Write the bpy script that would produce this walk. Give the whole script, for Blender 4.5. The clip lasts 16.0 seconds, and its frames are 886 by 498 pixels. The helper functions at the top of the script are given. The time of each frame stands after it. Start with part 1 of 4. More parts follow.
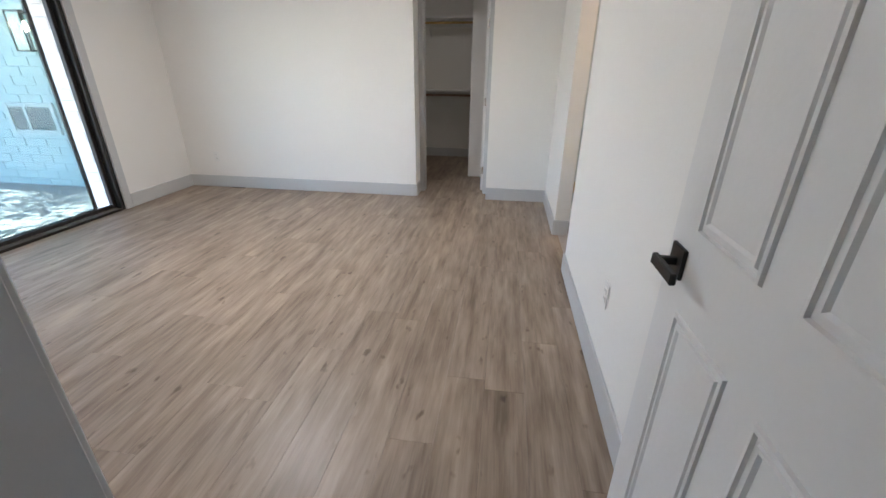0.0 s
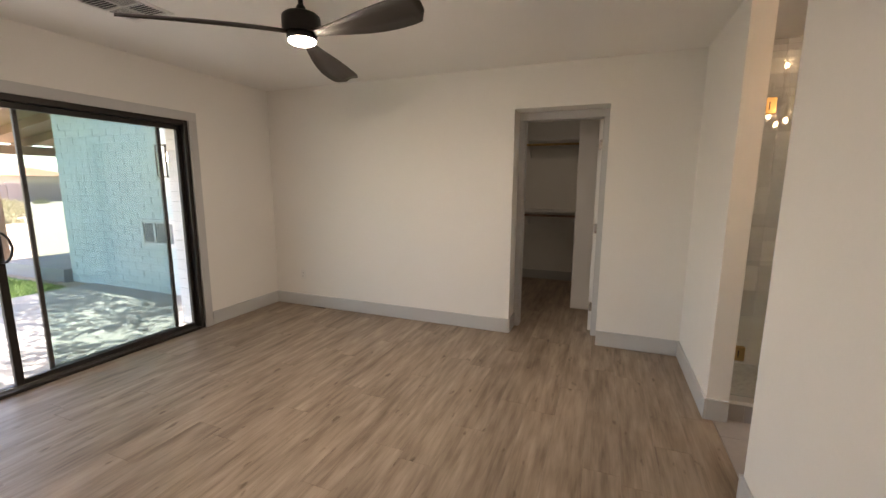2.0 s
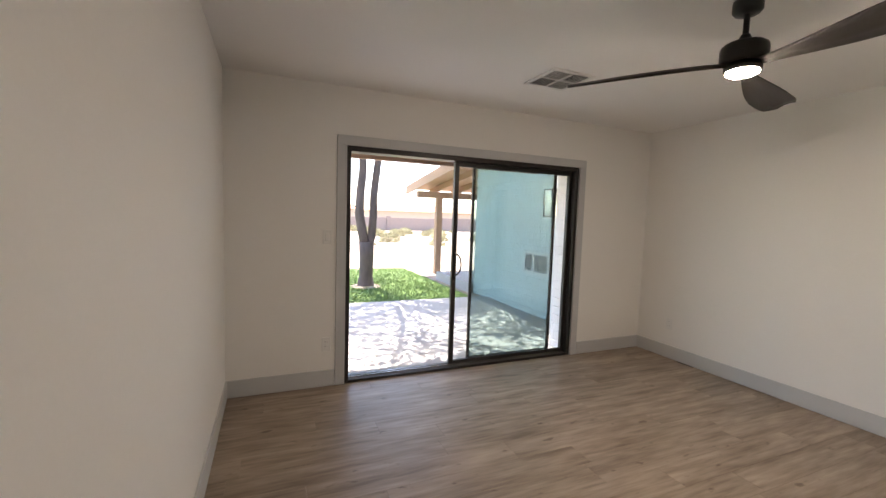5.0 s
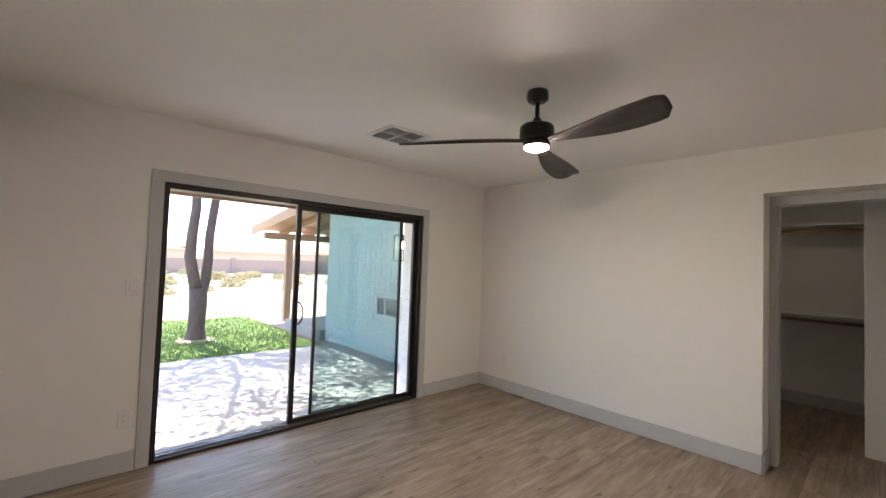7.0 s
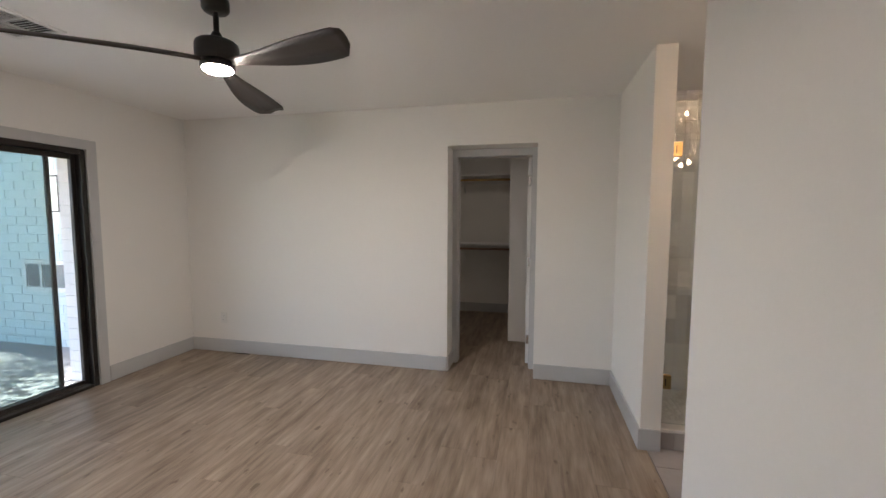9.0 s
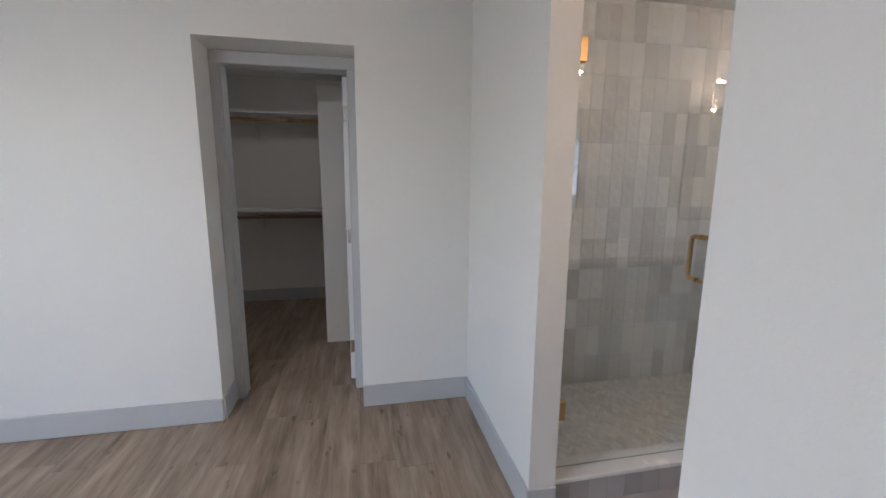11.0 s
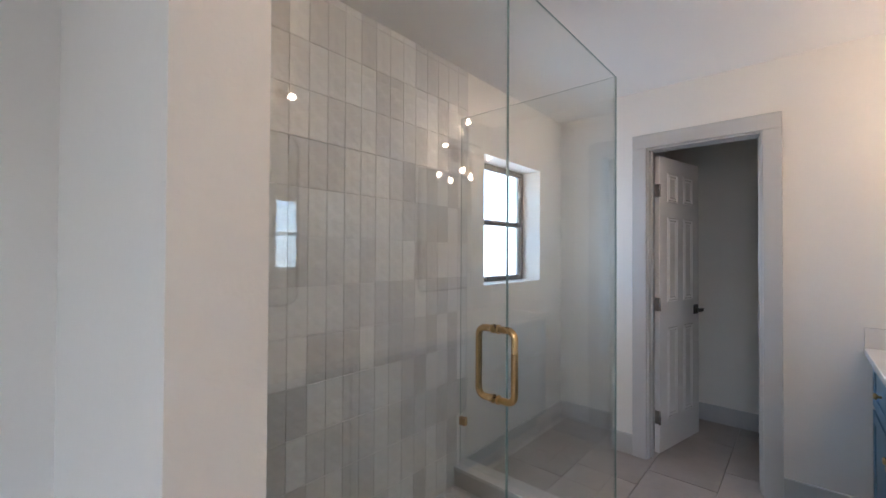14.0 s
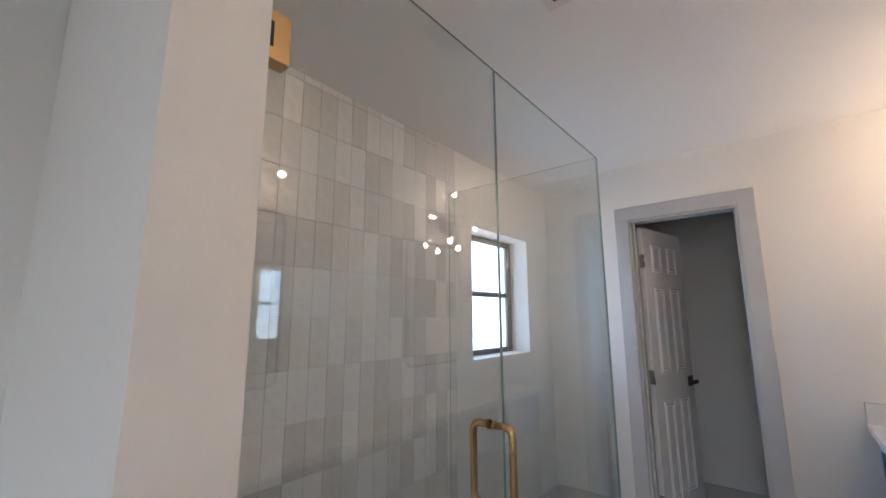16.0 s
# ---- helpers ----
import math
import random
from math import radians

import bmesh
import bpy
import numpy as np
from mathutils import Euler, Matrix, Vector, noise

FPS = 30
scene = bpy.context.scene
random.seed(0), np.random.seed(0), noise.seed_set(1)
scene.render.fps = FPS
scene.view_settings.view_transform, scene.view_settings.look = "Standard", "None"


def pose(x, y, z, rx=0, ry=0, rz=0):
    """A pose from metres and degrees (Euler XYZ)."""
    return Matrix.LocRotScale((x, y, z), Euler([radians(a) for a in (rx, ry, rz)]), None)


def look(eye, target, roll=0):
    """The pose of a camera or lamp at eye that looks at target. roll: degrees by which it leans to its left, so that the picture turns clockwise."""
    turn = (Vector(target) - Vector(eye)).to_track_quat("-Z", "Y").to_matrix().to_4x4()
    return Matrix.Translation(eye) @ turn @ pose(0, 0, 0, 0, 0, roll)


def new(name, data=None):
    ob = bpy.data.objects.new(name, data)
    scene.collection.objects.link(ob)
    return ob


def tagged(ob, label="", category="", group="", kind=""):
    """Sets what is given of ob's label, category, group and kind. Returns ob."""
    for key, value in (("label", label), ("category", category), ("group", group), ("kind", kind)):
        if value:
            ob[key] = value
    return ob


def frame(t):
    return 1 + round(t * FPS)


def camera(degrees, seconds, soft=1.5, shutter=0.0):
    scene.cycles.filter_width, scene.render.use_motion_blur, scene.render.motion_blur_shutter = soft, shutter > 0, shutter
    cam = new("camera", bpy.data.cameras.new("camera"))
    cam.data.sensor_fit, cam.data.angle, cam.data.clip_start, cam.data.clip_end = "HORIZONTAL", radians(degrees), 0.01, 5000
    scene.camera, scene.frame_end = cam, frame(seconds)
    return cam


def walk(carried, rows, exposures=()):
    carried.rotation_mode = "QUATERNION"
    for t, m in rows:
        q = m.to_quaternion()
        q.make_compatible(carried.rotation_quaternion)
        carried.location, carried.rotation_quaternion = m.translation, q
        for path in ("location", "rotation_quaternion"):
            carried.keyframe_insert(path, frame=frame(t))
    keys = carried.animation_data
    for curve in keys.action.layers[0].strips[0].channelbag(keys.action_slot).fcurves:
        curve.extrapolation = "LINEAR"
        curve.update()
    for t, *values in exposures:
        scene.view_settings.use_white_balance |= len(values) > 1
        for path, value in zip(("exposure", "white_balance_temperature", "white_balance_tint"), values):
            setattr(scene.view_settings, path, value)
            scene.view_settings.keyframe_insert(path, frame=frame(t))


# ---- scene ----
cam = camera(95.0, 16.0)
PATH = [
    (0, (0.469, 2.021, 1.328), (0.206, 3.835, 0.528), 0.5),
    (0.5, (0.464, 2.259, 1.372), (0.248, 4.16, 0.791), 0.7),
    (1, (0.435, 2.557, 1.408), (0.183, 4.499, 0.998), 0.6),
    (1.5, (0.353, 2.733, 1.443), (-0.076, 4.658, 1.11), 0.4),
    (2, (0.289, 2.747, 1.433), (-0.432, 4.586, 1.117), 0.3),
    (2.5, (0.247, 2.716, 1.422), (-0.801, 4.387, 1.091), 0.3),
    (3, (0.198, 2.69, 1.396), (-1.158, 4.124, 1.071), 0.4),
    (3.5, (0.116, 2.612, 1.389), (-1.477, 3.779, 1.072), 0.3),
    (4, (0.063, 2.548, 1.391), (-1.709, 3.431, 1.108), 0.3),
    (4.2, (0.055, 2.546, 1.405), (-1.772, 3.317, 1.149), 0.3),
    (6.3, (0.08, 2.53, 1.463), (-1.65, 3.532, 1.532), 2.4),
    (6.5, (0.1, 2.591, 1.473), (-1.577, 3.678, 1.546), 2.3),
    (7, (0.135, 2.652, 1.48), (-1.342, 3.998, 1.553), 2.0),
    (7.5, (0.182, 2.675, 1.483), (-1.028, 4.267, 1.544), 1.5),
    (8, (0.215, 2.689, 1.475), (-0.674, 4.481, 1.494), 1.2),
    (8.5, (0.26, 2.715, 1.469), (-0.346, 4.62, 1.401), 0.6),
    (8.7, (0.275, 2.752, 1.466), (-0.258, 4.677, 1.359), 0.4),
    (11, (0.307, 4.131, 1.39), (0.702, 6.063, 1.056), 0.4),
    (11.5, (0.429, 4.481, 1.381), (1.203, 6.294, 1.041), 0.7),
    (12, (0.549, 4.754, 1.376), (1.672, 6.367, 1.001), 0.7),
    (12.5, (0.723, 4.877, 1.345), (2.049, 6.319, 0.944), 0.5),
    (13, (0.825, 4.943, 1.32), (2.237, 6.32, 0.986), 0.6),
    (13.5, (0.826, 4.974, 1.331), (2.295, 6.322, 1.178), 0.7),
    (14, (0.821, 4.979, 1.358), (2.321, 6.302, 1.382), 0.3),
    (14.5, (0.824, 4.984, 1.385), (2.333, 6.287, 1.532), -0.1),
    (15, (0.827, 4.997, 1.405), (2.339, 6.284, 1.644), -0.3),
    (15.5, (0.83, 5.005, 1.417), (2.344, 6.275, 1.725), -0.4),
    (16, (0.834, 5.008, 1.422), (2.358, 6.26, 1.753), -0.3),
]
EXPOSURES = [(0, 3.65, 5700, 13), (1, 3.3, 5950, 13), (1.5, 3.15, 6100, 14), (2.5, 2.95, 8100, 22), (3.5, 2.85, 7900, 21), (4.2, 2.85, 7300, 19), (6.5, 2.95, 6600, 17), (8, 2.95, 6600, 17), (8.7, 3.0, 6400, 17), (11, 3.3, 5450, 16), (12, 3.35, 5400, 15), (13, 3.45, 5400, 16), (14.5, 3.25, 5400, 16), (16, 3.2, 5400, 16)]
walk(cam, [(t, look(eye, target, roll)) for t, eye, target, roll in PATH], EXPOSURES)
SUN, SKY, BATH_DAY = 3.0, 0.12, 0.4

# ---- world, sun, exposure ----
SUN_TO = Vector((-0.40, -0.03, 0.91)).normalized()
world = bpy.data.worlds.new("world")
scene.world = world
world.use_nodes = True
wn = world.node_tree.nodes
wl = world.node_tree.links
sky = wn.new("ShaderNodeTexSky")
sky.sky_type = "NISHITA"
sky.sun_disc = False
sky.sun_elevation = math.asin(SUN_TO.z)
sky.sun_rotation = math.atan2(SUN_TO.x, SUN_TO.y)
wl.new(sky.outputs[0], wn["Background"].inputs[0])
wn["Background"].inputs[1].default_value = SKY
sun = new("sun", bpy.data.lights.new("sun", "SUN"))
sun.data.energy = SUN
sun.data.angle = radians(0.5)
sun.data.color = (1.0, 0.95, 0.87)
sun.matrix_world = look(SUN_TO * 30, (0, 0, 0))

# daylight in the frosted bathroom window's opening
bath_day = new("bath_window_daylight", bpy.data.lights.new("bath_window_daylight", "AREA"))
bath_day.data.shape = "RECTANGLE"
bath_day.data.size, bath_day.data.size_y = 0.70, 0.80
bath_day.data.energy = BATH_DAY
bath_day.data.color = (0.82, 0.92, 1.0)
bath_day.matrix_world = look((3.31, 6.74, 1.58), (3.31, 5.0, 1.58))

# ---- materials ----


class Mat:
    """A procedural material: base colour varied at two scales, roughness, bump."""

    def __init__(self, name, color, rough=0.5, metal=0.0, grain=0.0, grain_scale=60, blotch=0.06, blotch_scale=3,
                 bump=0.0, bump_scale=80, island=0.0, rnd=0.0, stretch=(1, 1, 1), spec=0.5, rough_var=0.08):
        self.m = bpy.data.materials.new(name)
        self.m.use_nodes = True
        self.n, self.l = self.m.node_tree.nodes, self.m.node_tree.links
        self.p = self.n["Principled BSDF"]
        self.p.inputs["Metallic"].default_value = metal
        self.p.inputs["Specular IOR Level"].default_value = spec
        tc = self.n.new("ShaderNodeTexCoord")
        mp = self.n.new("ShaderNodeMapping")
        mp.inputs["Scale"].default_value = stretch
        self.l.new(tc.outputs["Object"], mp.inputs[0])
        self.vec = mp.outputs[0]
        big = self.noise(blotch_scale, 3)
        fine = self.noise(grain_scale, 4)
        val = self.math("ADD", 1.0, self.math("MULTIPLY", self.math("SUBTRACT", big, 0.5), blotch * 2))
        val = self.math("MULTIPLY", val, self.math("ADD", 1.0, self.math("MULTIPLY", self.math("SUBTRACT", fine, 0.5), grain * 2)))
        if rnd:
            oi = self.n.new("ShaderNodeObjectInfo")
            val = self.math("MULTIPLY", val, self.math("ADD", 1.0 - rnd, self.math("MULTIPLY", oi.outputs["Random"], 2 * rnd)))
        if island:
            ge = self.n.new("ShaderNodeNewGeometry")
            val = self.math("MULTIPLY", val, self.math("ADD", 1.0 - island, self.math("MULTIPLY", ge.outputs["Random Per Island"], 2 * island)))
        mix = self.n.new("ShaderNodeVectorMath")
        mix.operation = "SCALE"
        mix.inputs[0].default_value = color[:3]
        self.l.new(val, mix.inputs["Scale"])
        self.col = mix.outputs[0]
        self.l.new(self.col, self.p.inputs["Base Color"])
        ro = self.math("ADD", rough - rough_var, self.math("MULTIPLY", big, 2 * rough_var))
        self.l.new(ro, self.p.inputs["Roughness"])
        if bump:
            self.bump(self.noise(bump_scale, 3), bump)

    def noise(self, scale, detail=3, vec=None):
        t = self.n.new("ShaderNodeTexNoise")
        t.inputs["Scale"].default_value = scale
        t.inputs["Detail"].default_value = detail
        self.l.new(vec or self.vec, t.inputs["Vector"])
        return t.outputs[0]

    def math(self, op, a, b):
        t = self.n.new("ShaderNodeMath")
        t.operation = op
        for i, v in enumerate((a, b)):
            if isinstance(v, (int, float)):
                t.inputs[i].default_value = v
            else:
                self.l.new(v, t.inputs[i])
        return t.outputs[0]

    def bump(self, height, strength, dist=0.01):
        b = self.n.new("ShaderNodeBump")
        b.inputs["Strength"].default_value = strength
        b.inputs["Distance"].default_value = dist
        self.l.new(height, b.inputs["Height"])
        self.l.new(b.outputs[0], self.p.inputs["Normal"])


def emitter(name, color, strength):
    m = bpy.data.materials.new(name)
    m.use_nodes = True
    p = m.node_tree.nodes["Principled BSDF"]
    p.inputs["Base Color"].default_value = (0.8, 0.8, 0.8, 1)
    p.inputs["Emission Color"].default_value = (*color, 1)
    p.inputs["Emission Strength"].default_value = strength
    return m


def glass_mat(name, tint, rough=0.0, extra_gloss=0.0):
    """Thin pane: clear tinted transmission with a fresnel gloss."""
    m = bpy.data.materials.new(name)
    m.use_nodes = True
    n, l = m.node_tree.nodes, m.node_tree.links
    n.remove(n["Principled BSDF"])
    tr = n.new("ShaderNodeBsdfTransparent")
    tr.inputs[0].default_value = (*tint, 1)
    gl = n.new("ShaderNodeBsdfGlossy")
    gl.inputs["Roughness"].default_value = rough
    gl.inputs["Color"].default_value = (1, 1, 1, 1)
    fr = n.new("ShaderNodeLayerWeight")
    fr.inputs[0].default_value = 0.5
    pw = n.new("ShaderNodeMath")
    pw.operation = "POWER"
    pw.inputs[1].default_value = 5.0
    l.new(fr.outputs["Facing"], pw.inputs[0])
    mul = n.new("ShaderNodeMath")
    mul.operation = "MULTIPLY_ADD"
    mul.inputs[1].default_value = 0.9
    mul.inputs[2].default_value = 0.04 + extra_gloss
    l.new(pw.outputs[0], mul.inputs[0])
    mx = n.new("ShaderNodeMixShader")
    l.new(mul.outputs[0], mx.inputs[0])
    l.new(tr.outputs[0], mx.inputs[1])
    l.new(gl.outputs[0], mx.inputs[2])
    l.new(mx.outputs[0], n["Material Output"].inputs[0])
    return m


PAINT = Mat("wall_paint", (0.83, 0.81, 0.77), 0.62, blotch=0.015, blotch_scale=1.5, grain=0.015, bump=0.05, bump_scale=130).m
CEIL = Mat("ceiling_paint", (0.88, 0.865, 0.84), 0.55, blotch=0.015, blotch_scale=1.5, grain=0.015, bump=0.05, bump_scale=110).m
TRIM = Mat("trim_paint", (0.53, 0.53, 0.525), 0.42, blotch=0.02, grain=0.015, bump=0.03, bump_scale=60).m
DOORP = Mat("door_paint", (0.74, 0.73, 0.71), 0.38, blotch=0.02, grain=0.015, bump=0.03, bump_scale=70).m
WHITE = Mat("white_laminate", (0.76, 0.75, 0.73), 0.4, blotch=0.02, grain=0.01).m
PLASTIC = Mat("white_plastic", (0.78, 0.77, 0.74), 0.35, blotch=0.01).m
BLACK = Mat("black_metal", (0.018, 0.017, 0.016), 0.38, metal=0.3, blotch=0.1).m
BRONZE = Mat("bronze_frame", (0.030, 0.026, 0.023), 0.42, metal=0.4, blotch=0.1, bump=0.05).m
BLADE = Mat("dark_wood_blade", (0.035, 0.027, 0.022), 0.45, blotch=0.15, grain=0.25, grain_scale=25, stretch=(1, 12, 12)).m
BRASS = Mat("brushed_brass", (0.56, 0.38, 0.17), 0.28, metal=1.0, blotch=0.06, grain=0.05).m
GUNMETAL = Mat("dark_nickel", (0.16, 0.155, 0.15), 0.35, metal=0.8, blotch=0.05).m
CHROME = Mat("brushed_nickel", (0.62, 0.6, 0.57), 0.25, metal=1.0, blotch=0.05).m
MARBLE = Mat("white_quartz", (0.78, 0.77, 0.75), 0.25, blotch=0.05, blotch_scale=5, grain=0.03).m
TEAL = Mat("blue_cabinet_paint", (0.10, 0.19, 0.27), 0.42, blotch=0.04, bump=0.03).m
GROUT = Mat("grout", (0.60, 0.59, 0.57), 0.85, grain=0.1, grain_scale=200, bump=0.2, bump_scale=300).m
GLOW_FAN = emitter("fan_lamp_glow", (1.0, 0.91, 0.79), 72)
GLOW_BULB = emitter("bulb_glow", (1.0, 0.68, 0.40), 15)
GLOW_CLOSET = emitter("closet_lamp_glow", (1.0, 0.88, 0.72), 1.2)
GLOW_OUT = emitter("lantern_bulb_glow", (1.0, 0.75, 0.45), 30)
GLASS = glass_mat("shower_glass", (0.962, 0.98, 0.977), 0.0, 0.03)
GLASS_EDGE = Mat("glass_edge", (0.22, 0.32, 0.30), 0.15, blotch=0.1).m
PANE = glass_mat("clear_pane", (0.97, 0.98, 0.98))
TINTED = glass_mat("tinted_pane", (0.60, 0.69, 0.68))
MIRROR = Mat("mirror_silver", (0.9, 0.9, 0.9), 0.02, metal=1.0, blotch=0.0, rough_var=0.0).m

# Floor planks: long oak grain, each plank with its own tone.
fm = Mat("oak_plank", (0.335, 0.262, 0.197), 0.42, blotch=0.0, rnd=0.055, spec=0.5, rough_var=0.05)
oi = fm.n.new("ShaderNodeObjectInfo")
shift = fm.n.new("ShaderNodeCombineXYZ")
fm.l.new(fm.math("MULTIPLY", oi.outputs["Random"], 37.0), shift.inputs[0])
fm.l.new(fm.math("MULTIPLY", oi.outputs["Random"], 91.0), shift.inputs[1])
tcg = fm.n.new("ShaderNodeTexCoord")
addv = fm.n.new("ShaderNodeVectorMath")
fm.l.new(tcg.outputs["Object"], addv.inputs[0])
fm.l.new(shift.outputs[0], addv.inputs[1])


def stretched(v):
    mp = fm.n.new("ShaderNodeMapping")
    mp.inputs["Scale"].default_value = v
    fm.l.new(addv.outputs[0], mp.inputs[0])
    return mp.outputs[0]


streak = fm.noise(1.0, 5, stretched((15, 1.5, 1)))
mid = fm.noise(1.0, 4, stretched((34, 4.0, 1)))
fine = fm.noise(1.0, 4, stretched((150, 5, 1)))
cloud = fm.noise(1.0, 3, stretched((7, 1.3, 1)))
knot = fm.noise(1.0, 2, stretched((17, 7.5, 1)))
ramp = fm.n.new("ShaderNodeValToRGB")
ramp.color_ramp.elements[0].position, ramp.color_ramp.elements[1].position = 0.375, 0.61
ramp.color_ramp.elements[0].color = (0.47, 0.43, 0.39, 1)
ramp.color_ramp.elements[1].color = (1.25, 1.25, 1.25, 1)
tone = fm.math("ADD", fm.math("MULTIPLY", streak, 0.32), fm.math("ADD", fm.math("MULTIPLY", fine, 0.12), fm.math("MULTIPLY", cloud, 0.28)))
tone = fm.math("ADD", tone, fm.math("MULTIPLY", mid, 0.28))
fm.l.new(tone, ramp.inputs[0])
kr = fm.n.new("ShaderNodeValToRGB")
kr.color_ramp.elements[0].position, kr.color_ramp.elements[1].position = 0.25, 0.34
kr.color_ramp.elements[0].color = (0.50, 0.46, 0.42, 1)
kr.color_ramp.elements[1].color = (1, 1, 1, 1)
fm.l.new(knot, kr.inputs[0])
m1 = fm.n.new("ShaderNodeVectorMath")
m1.operation = "MULTIPLY"
fm.l.new(fm.col, m1.inputs[0])
fm.l.new(ramp.outputs[0], m1.inputs[1])
m2 = fm.n.new("ShaderNodeVectorMath")
m2.operation = "MULTIPLY"
fm.l.new(m1.outputs[0], m2.inputs[0])
fm.l.new(kr.outputs[0], m2.inputs[1])
fm.l.new(m2.outputs[0], fm.p.inputs["Base Color"])
fm.bump(fine, 0.10, 0.004)
OAK = fm.m
SUBFLOOR = Mat("plank_joint", (0.06, 0.045, 0.035), 0.8).m
PORCELAIN = Mat("taupe_porcelain", (0.43, 0.395, 0.375), 0.40, blotch=0.30, blotch_scale=4, grain=0.06, grain_scale=40, rnd=0.07, bump=0.04).m
zt = Mat("grey_glazed_tile", (0.77, 0.77, 0.76), 0.08, blotch=0.05, blotch_scale=9, rnd=0.17, grain=0.03, rough_var=0.04)
zt.bump(zt.noise(20, 2), 0.5, 0.016)
ZELLIGE = zt.m
TILE_GROUT = Mat("pale_grout", (0.66, 0.66, 0.64), 0.85, grain=0.08, grain_scale=200).m
MOSAIC = Mat("stone_mosaic", (0.74, 0.735, 0.70), 0.4, island=0.15, blotch=0.10, grain=0.05).m
CURB_TILE = Mat("curb_tile", (0.46, 0.44, 0.43), 0.3, blotch=0.1, rnd=0.15).m
CONCRETE = Mat("patio_concrete", (0.36, 0.345, 0.33), 0.85, blotch=0.12, blotch_scale=1.5, grain=0.10, grain_scale=90, bump=0.25, bump_scale=120).m
DIRT = Mat("desert_ground", (0.37, 0.30, 0.23), 0.95, blotch=0.15, blotch_scale=0.4, grain=0.15, grain_scale=12, bump=0.3, bump_scale=20).m
TURF = Mat("turf_soil", (0.11, 0.18, 0.045), 0.95, blotch=0.25, blotch_scale=1.2, grain=0.3, grain_scale=60).m
GRASS = Mat("grass_blade", (0.15, 0.235, 0.07), 0.6, island=0.35, blotch=0.2, blotch_scale=0.8).m
# The wing's white brick and mortar, with bluish sky shade put into the colour.
BRICK_SHADE = Mat("shade_tinted_brick", (0.68, 0.76, 0.755), 0.75, rnd=0.035, blotch=0.05, grain=0.06, grain_scale=40, bump=0.5, bump_scale=45).m
MORTAR_SHADE = Mat("shade_tinted_mortar", (0.66, 0.74, 0.735), 0.9, grain=0.1, bump=0.3).m
BRICK = Mat("painted_brick", (0.78, 0.77, 0.75), 0.75, rnd=0.035, blotch=0.05, grain=0.06, grain_scale=40, bump=0.5, bump_scale=45).m
MORTAR = Mat("painted_mortar", (0.77, 0.76, 0.74), 0.9, grain=0.1, bump=0.3).m
BARK = Mat("bark", (0.125, 0.092, 0.082), 0.9, blotch=0.3, blotch_scale=5, grain=0.35, grain_scale=14, bump=0.9, bump_scale=16, stretch=(1, 1, 0.35)).m
LEAF = Mat("leaf", (0.07, 0.11, 0.03), 0.6, island=0.35).m
SHRUB = Mat("dry_shrub_leaf", (0.36, 0.33, 0.18), 0.8, island=0.35).m
TIMBER = Mat("tan_timber", (0.34, 0.22, 0.15), 0.7, blotch=0.15, grain=0.15, grain_scale=20, bump=0.2, stretch=(1, 6, 6)).m
SHINGLE = Mat("roof_gravel", (0.36, 0.28, 0.23), 0.9, grain=0.3, grain_scale=50, bump=0.4).m
BLOCK = Mat("mauve_block", (0.30, 0.235, 0.21), 0.9, blotch=0.08, grain=0.1, rnd=0.06).m
STUCCO = Mat("stucco", (0.55, 0.45, 0.35), 0.9, blotch=0.05, grain=0.1).m
CLAYROOF = Mat("clay_roof", (0.42, 0.20, 0.11), 0.85, blotch=0.1, grain=0.2).m
FROST = bpy.data.materials.new("frosted_pane")
FROST.use_nodes = True
fp = FROST.node_tree.nodes["Principled BSDF"]
fp.inputs["Base Color"].default_value = (0.93, 0.96, 0.95, 1)
fp.inputs["Roughness"].default_value = 0.55
fp.inputs["Transmission Weight"].default_value = 1.0
fp.inputs["IOR"].default_value = 1.2

# ---- builders ----
Z_CEIL = 2.464


def box(bm, x0, y0, z0, x1, y1, z1, bevel=0.0, seg=1):
    """Adds a box to bm and returns its vertices."""
    r = bmesh.ops.create_cube(bm, size=1.0)
    vs = r["verts"]
    for v in vs:
        v.co = Vector(((x0 + x1) / 2 + v.co.x * (x1 - x0), (y0 + y1) / 2 + v.co.y * (y1 - y0), (z0 + z1) / 2 + v.co.z * (z1 - z0)))
    if bevel:
        es = list({e for v in vs for e in v.link_edges})
        bmesh.ops.bevel(bm, geom=es, offset=bevel, segments=seg, affect="EDGES", profile=0.5)
    return vs


def boxes(rows, bevel=0.0):
    bm = bmesh.new()
    for r in rows:
        box(bm, *r, bevel=bevel)
    return bm


def lathe(bm, profile, seg=32, m=None):
    """Turns (radius, z) pairs round the z axis."""
    rings = []
    m = m or Matrix()
    for r, z in profile:
        rings.append([bm.verts.new(m @ Vector((r * math.cos(a), r * math.sin(a), z))) for a in (2 * math.pi * i / seg for i in range(seg))])
    for a, b in zip(rings, rings[1:]):
        for i in range(seg):
            f = bm.faces.new((a[i], a[(i + 1) % seg], b[(i + 1) % seg], b[i]))
            f.smooth = True
    for ring, flip in ((rings[0], True), (rings[-1], False)):
        bm.faces.new(ring[::-1] if flip else ring)
    return bm


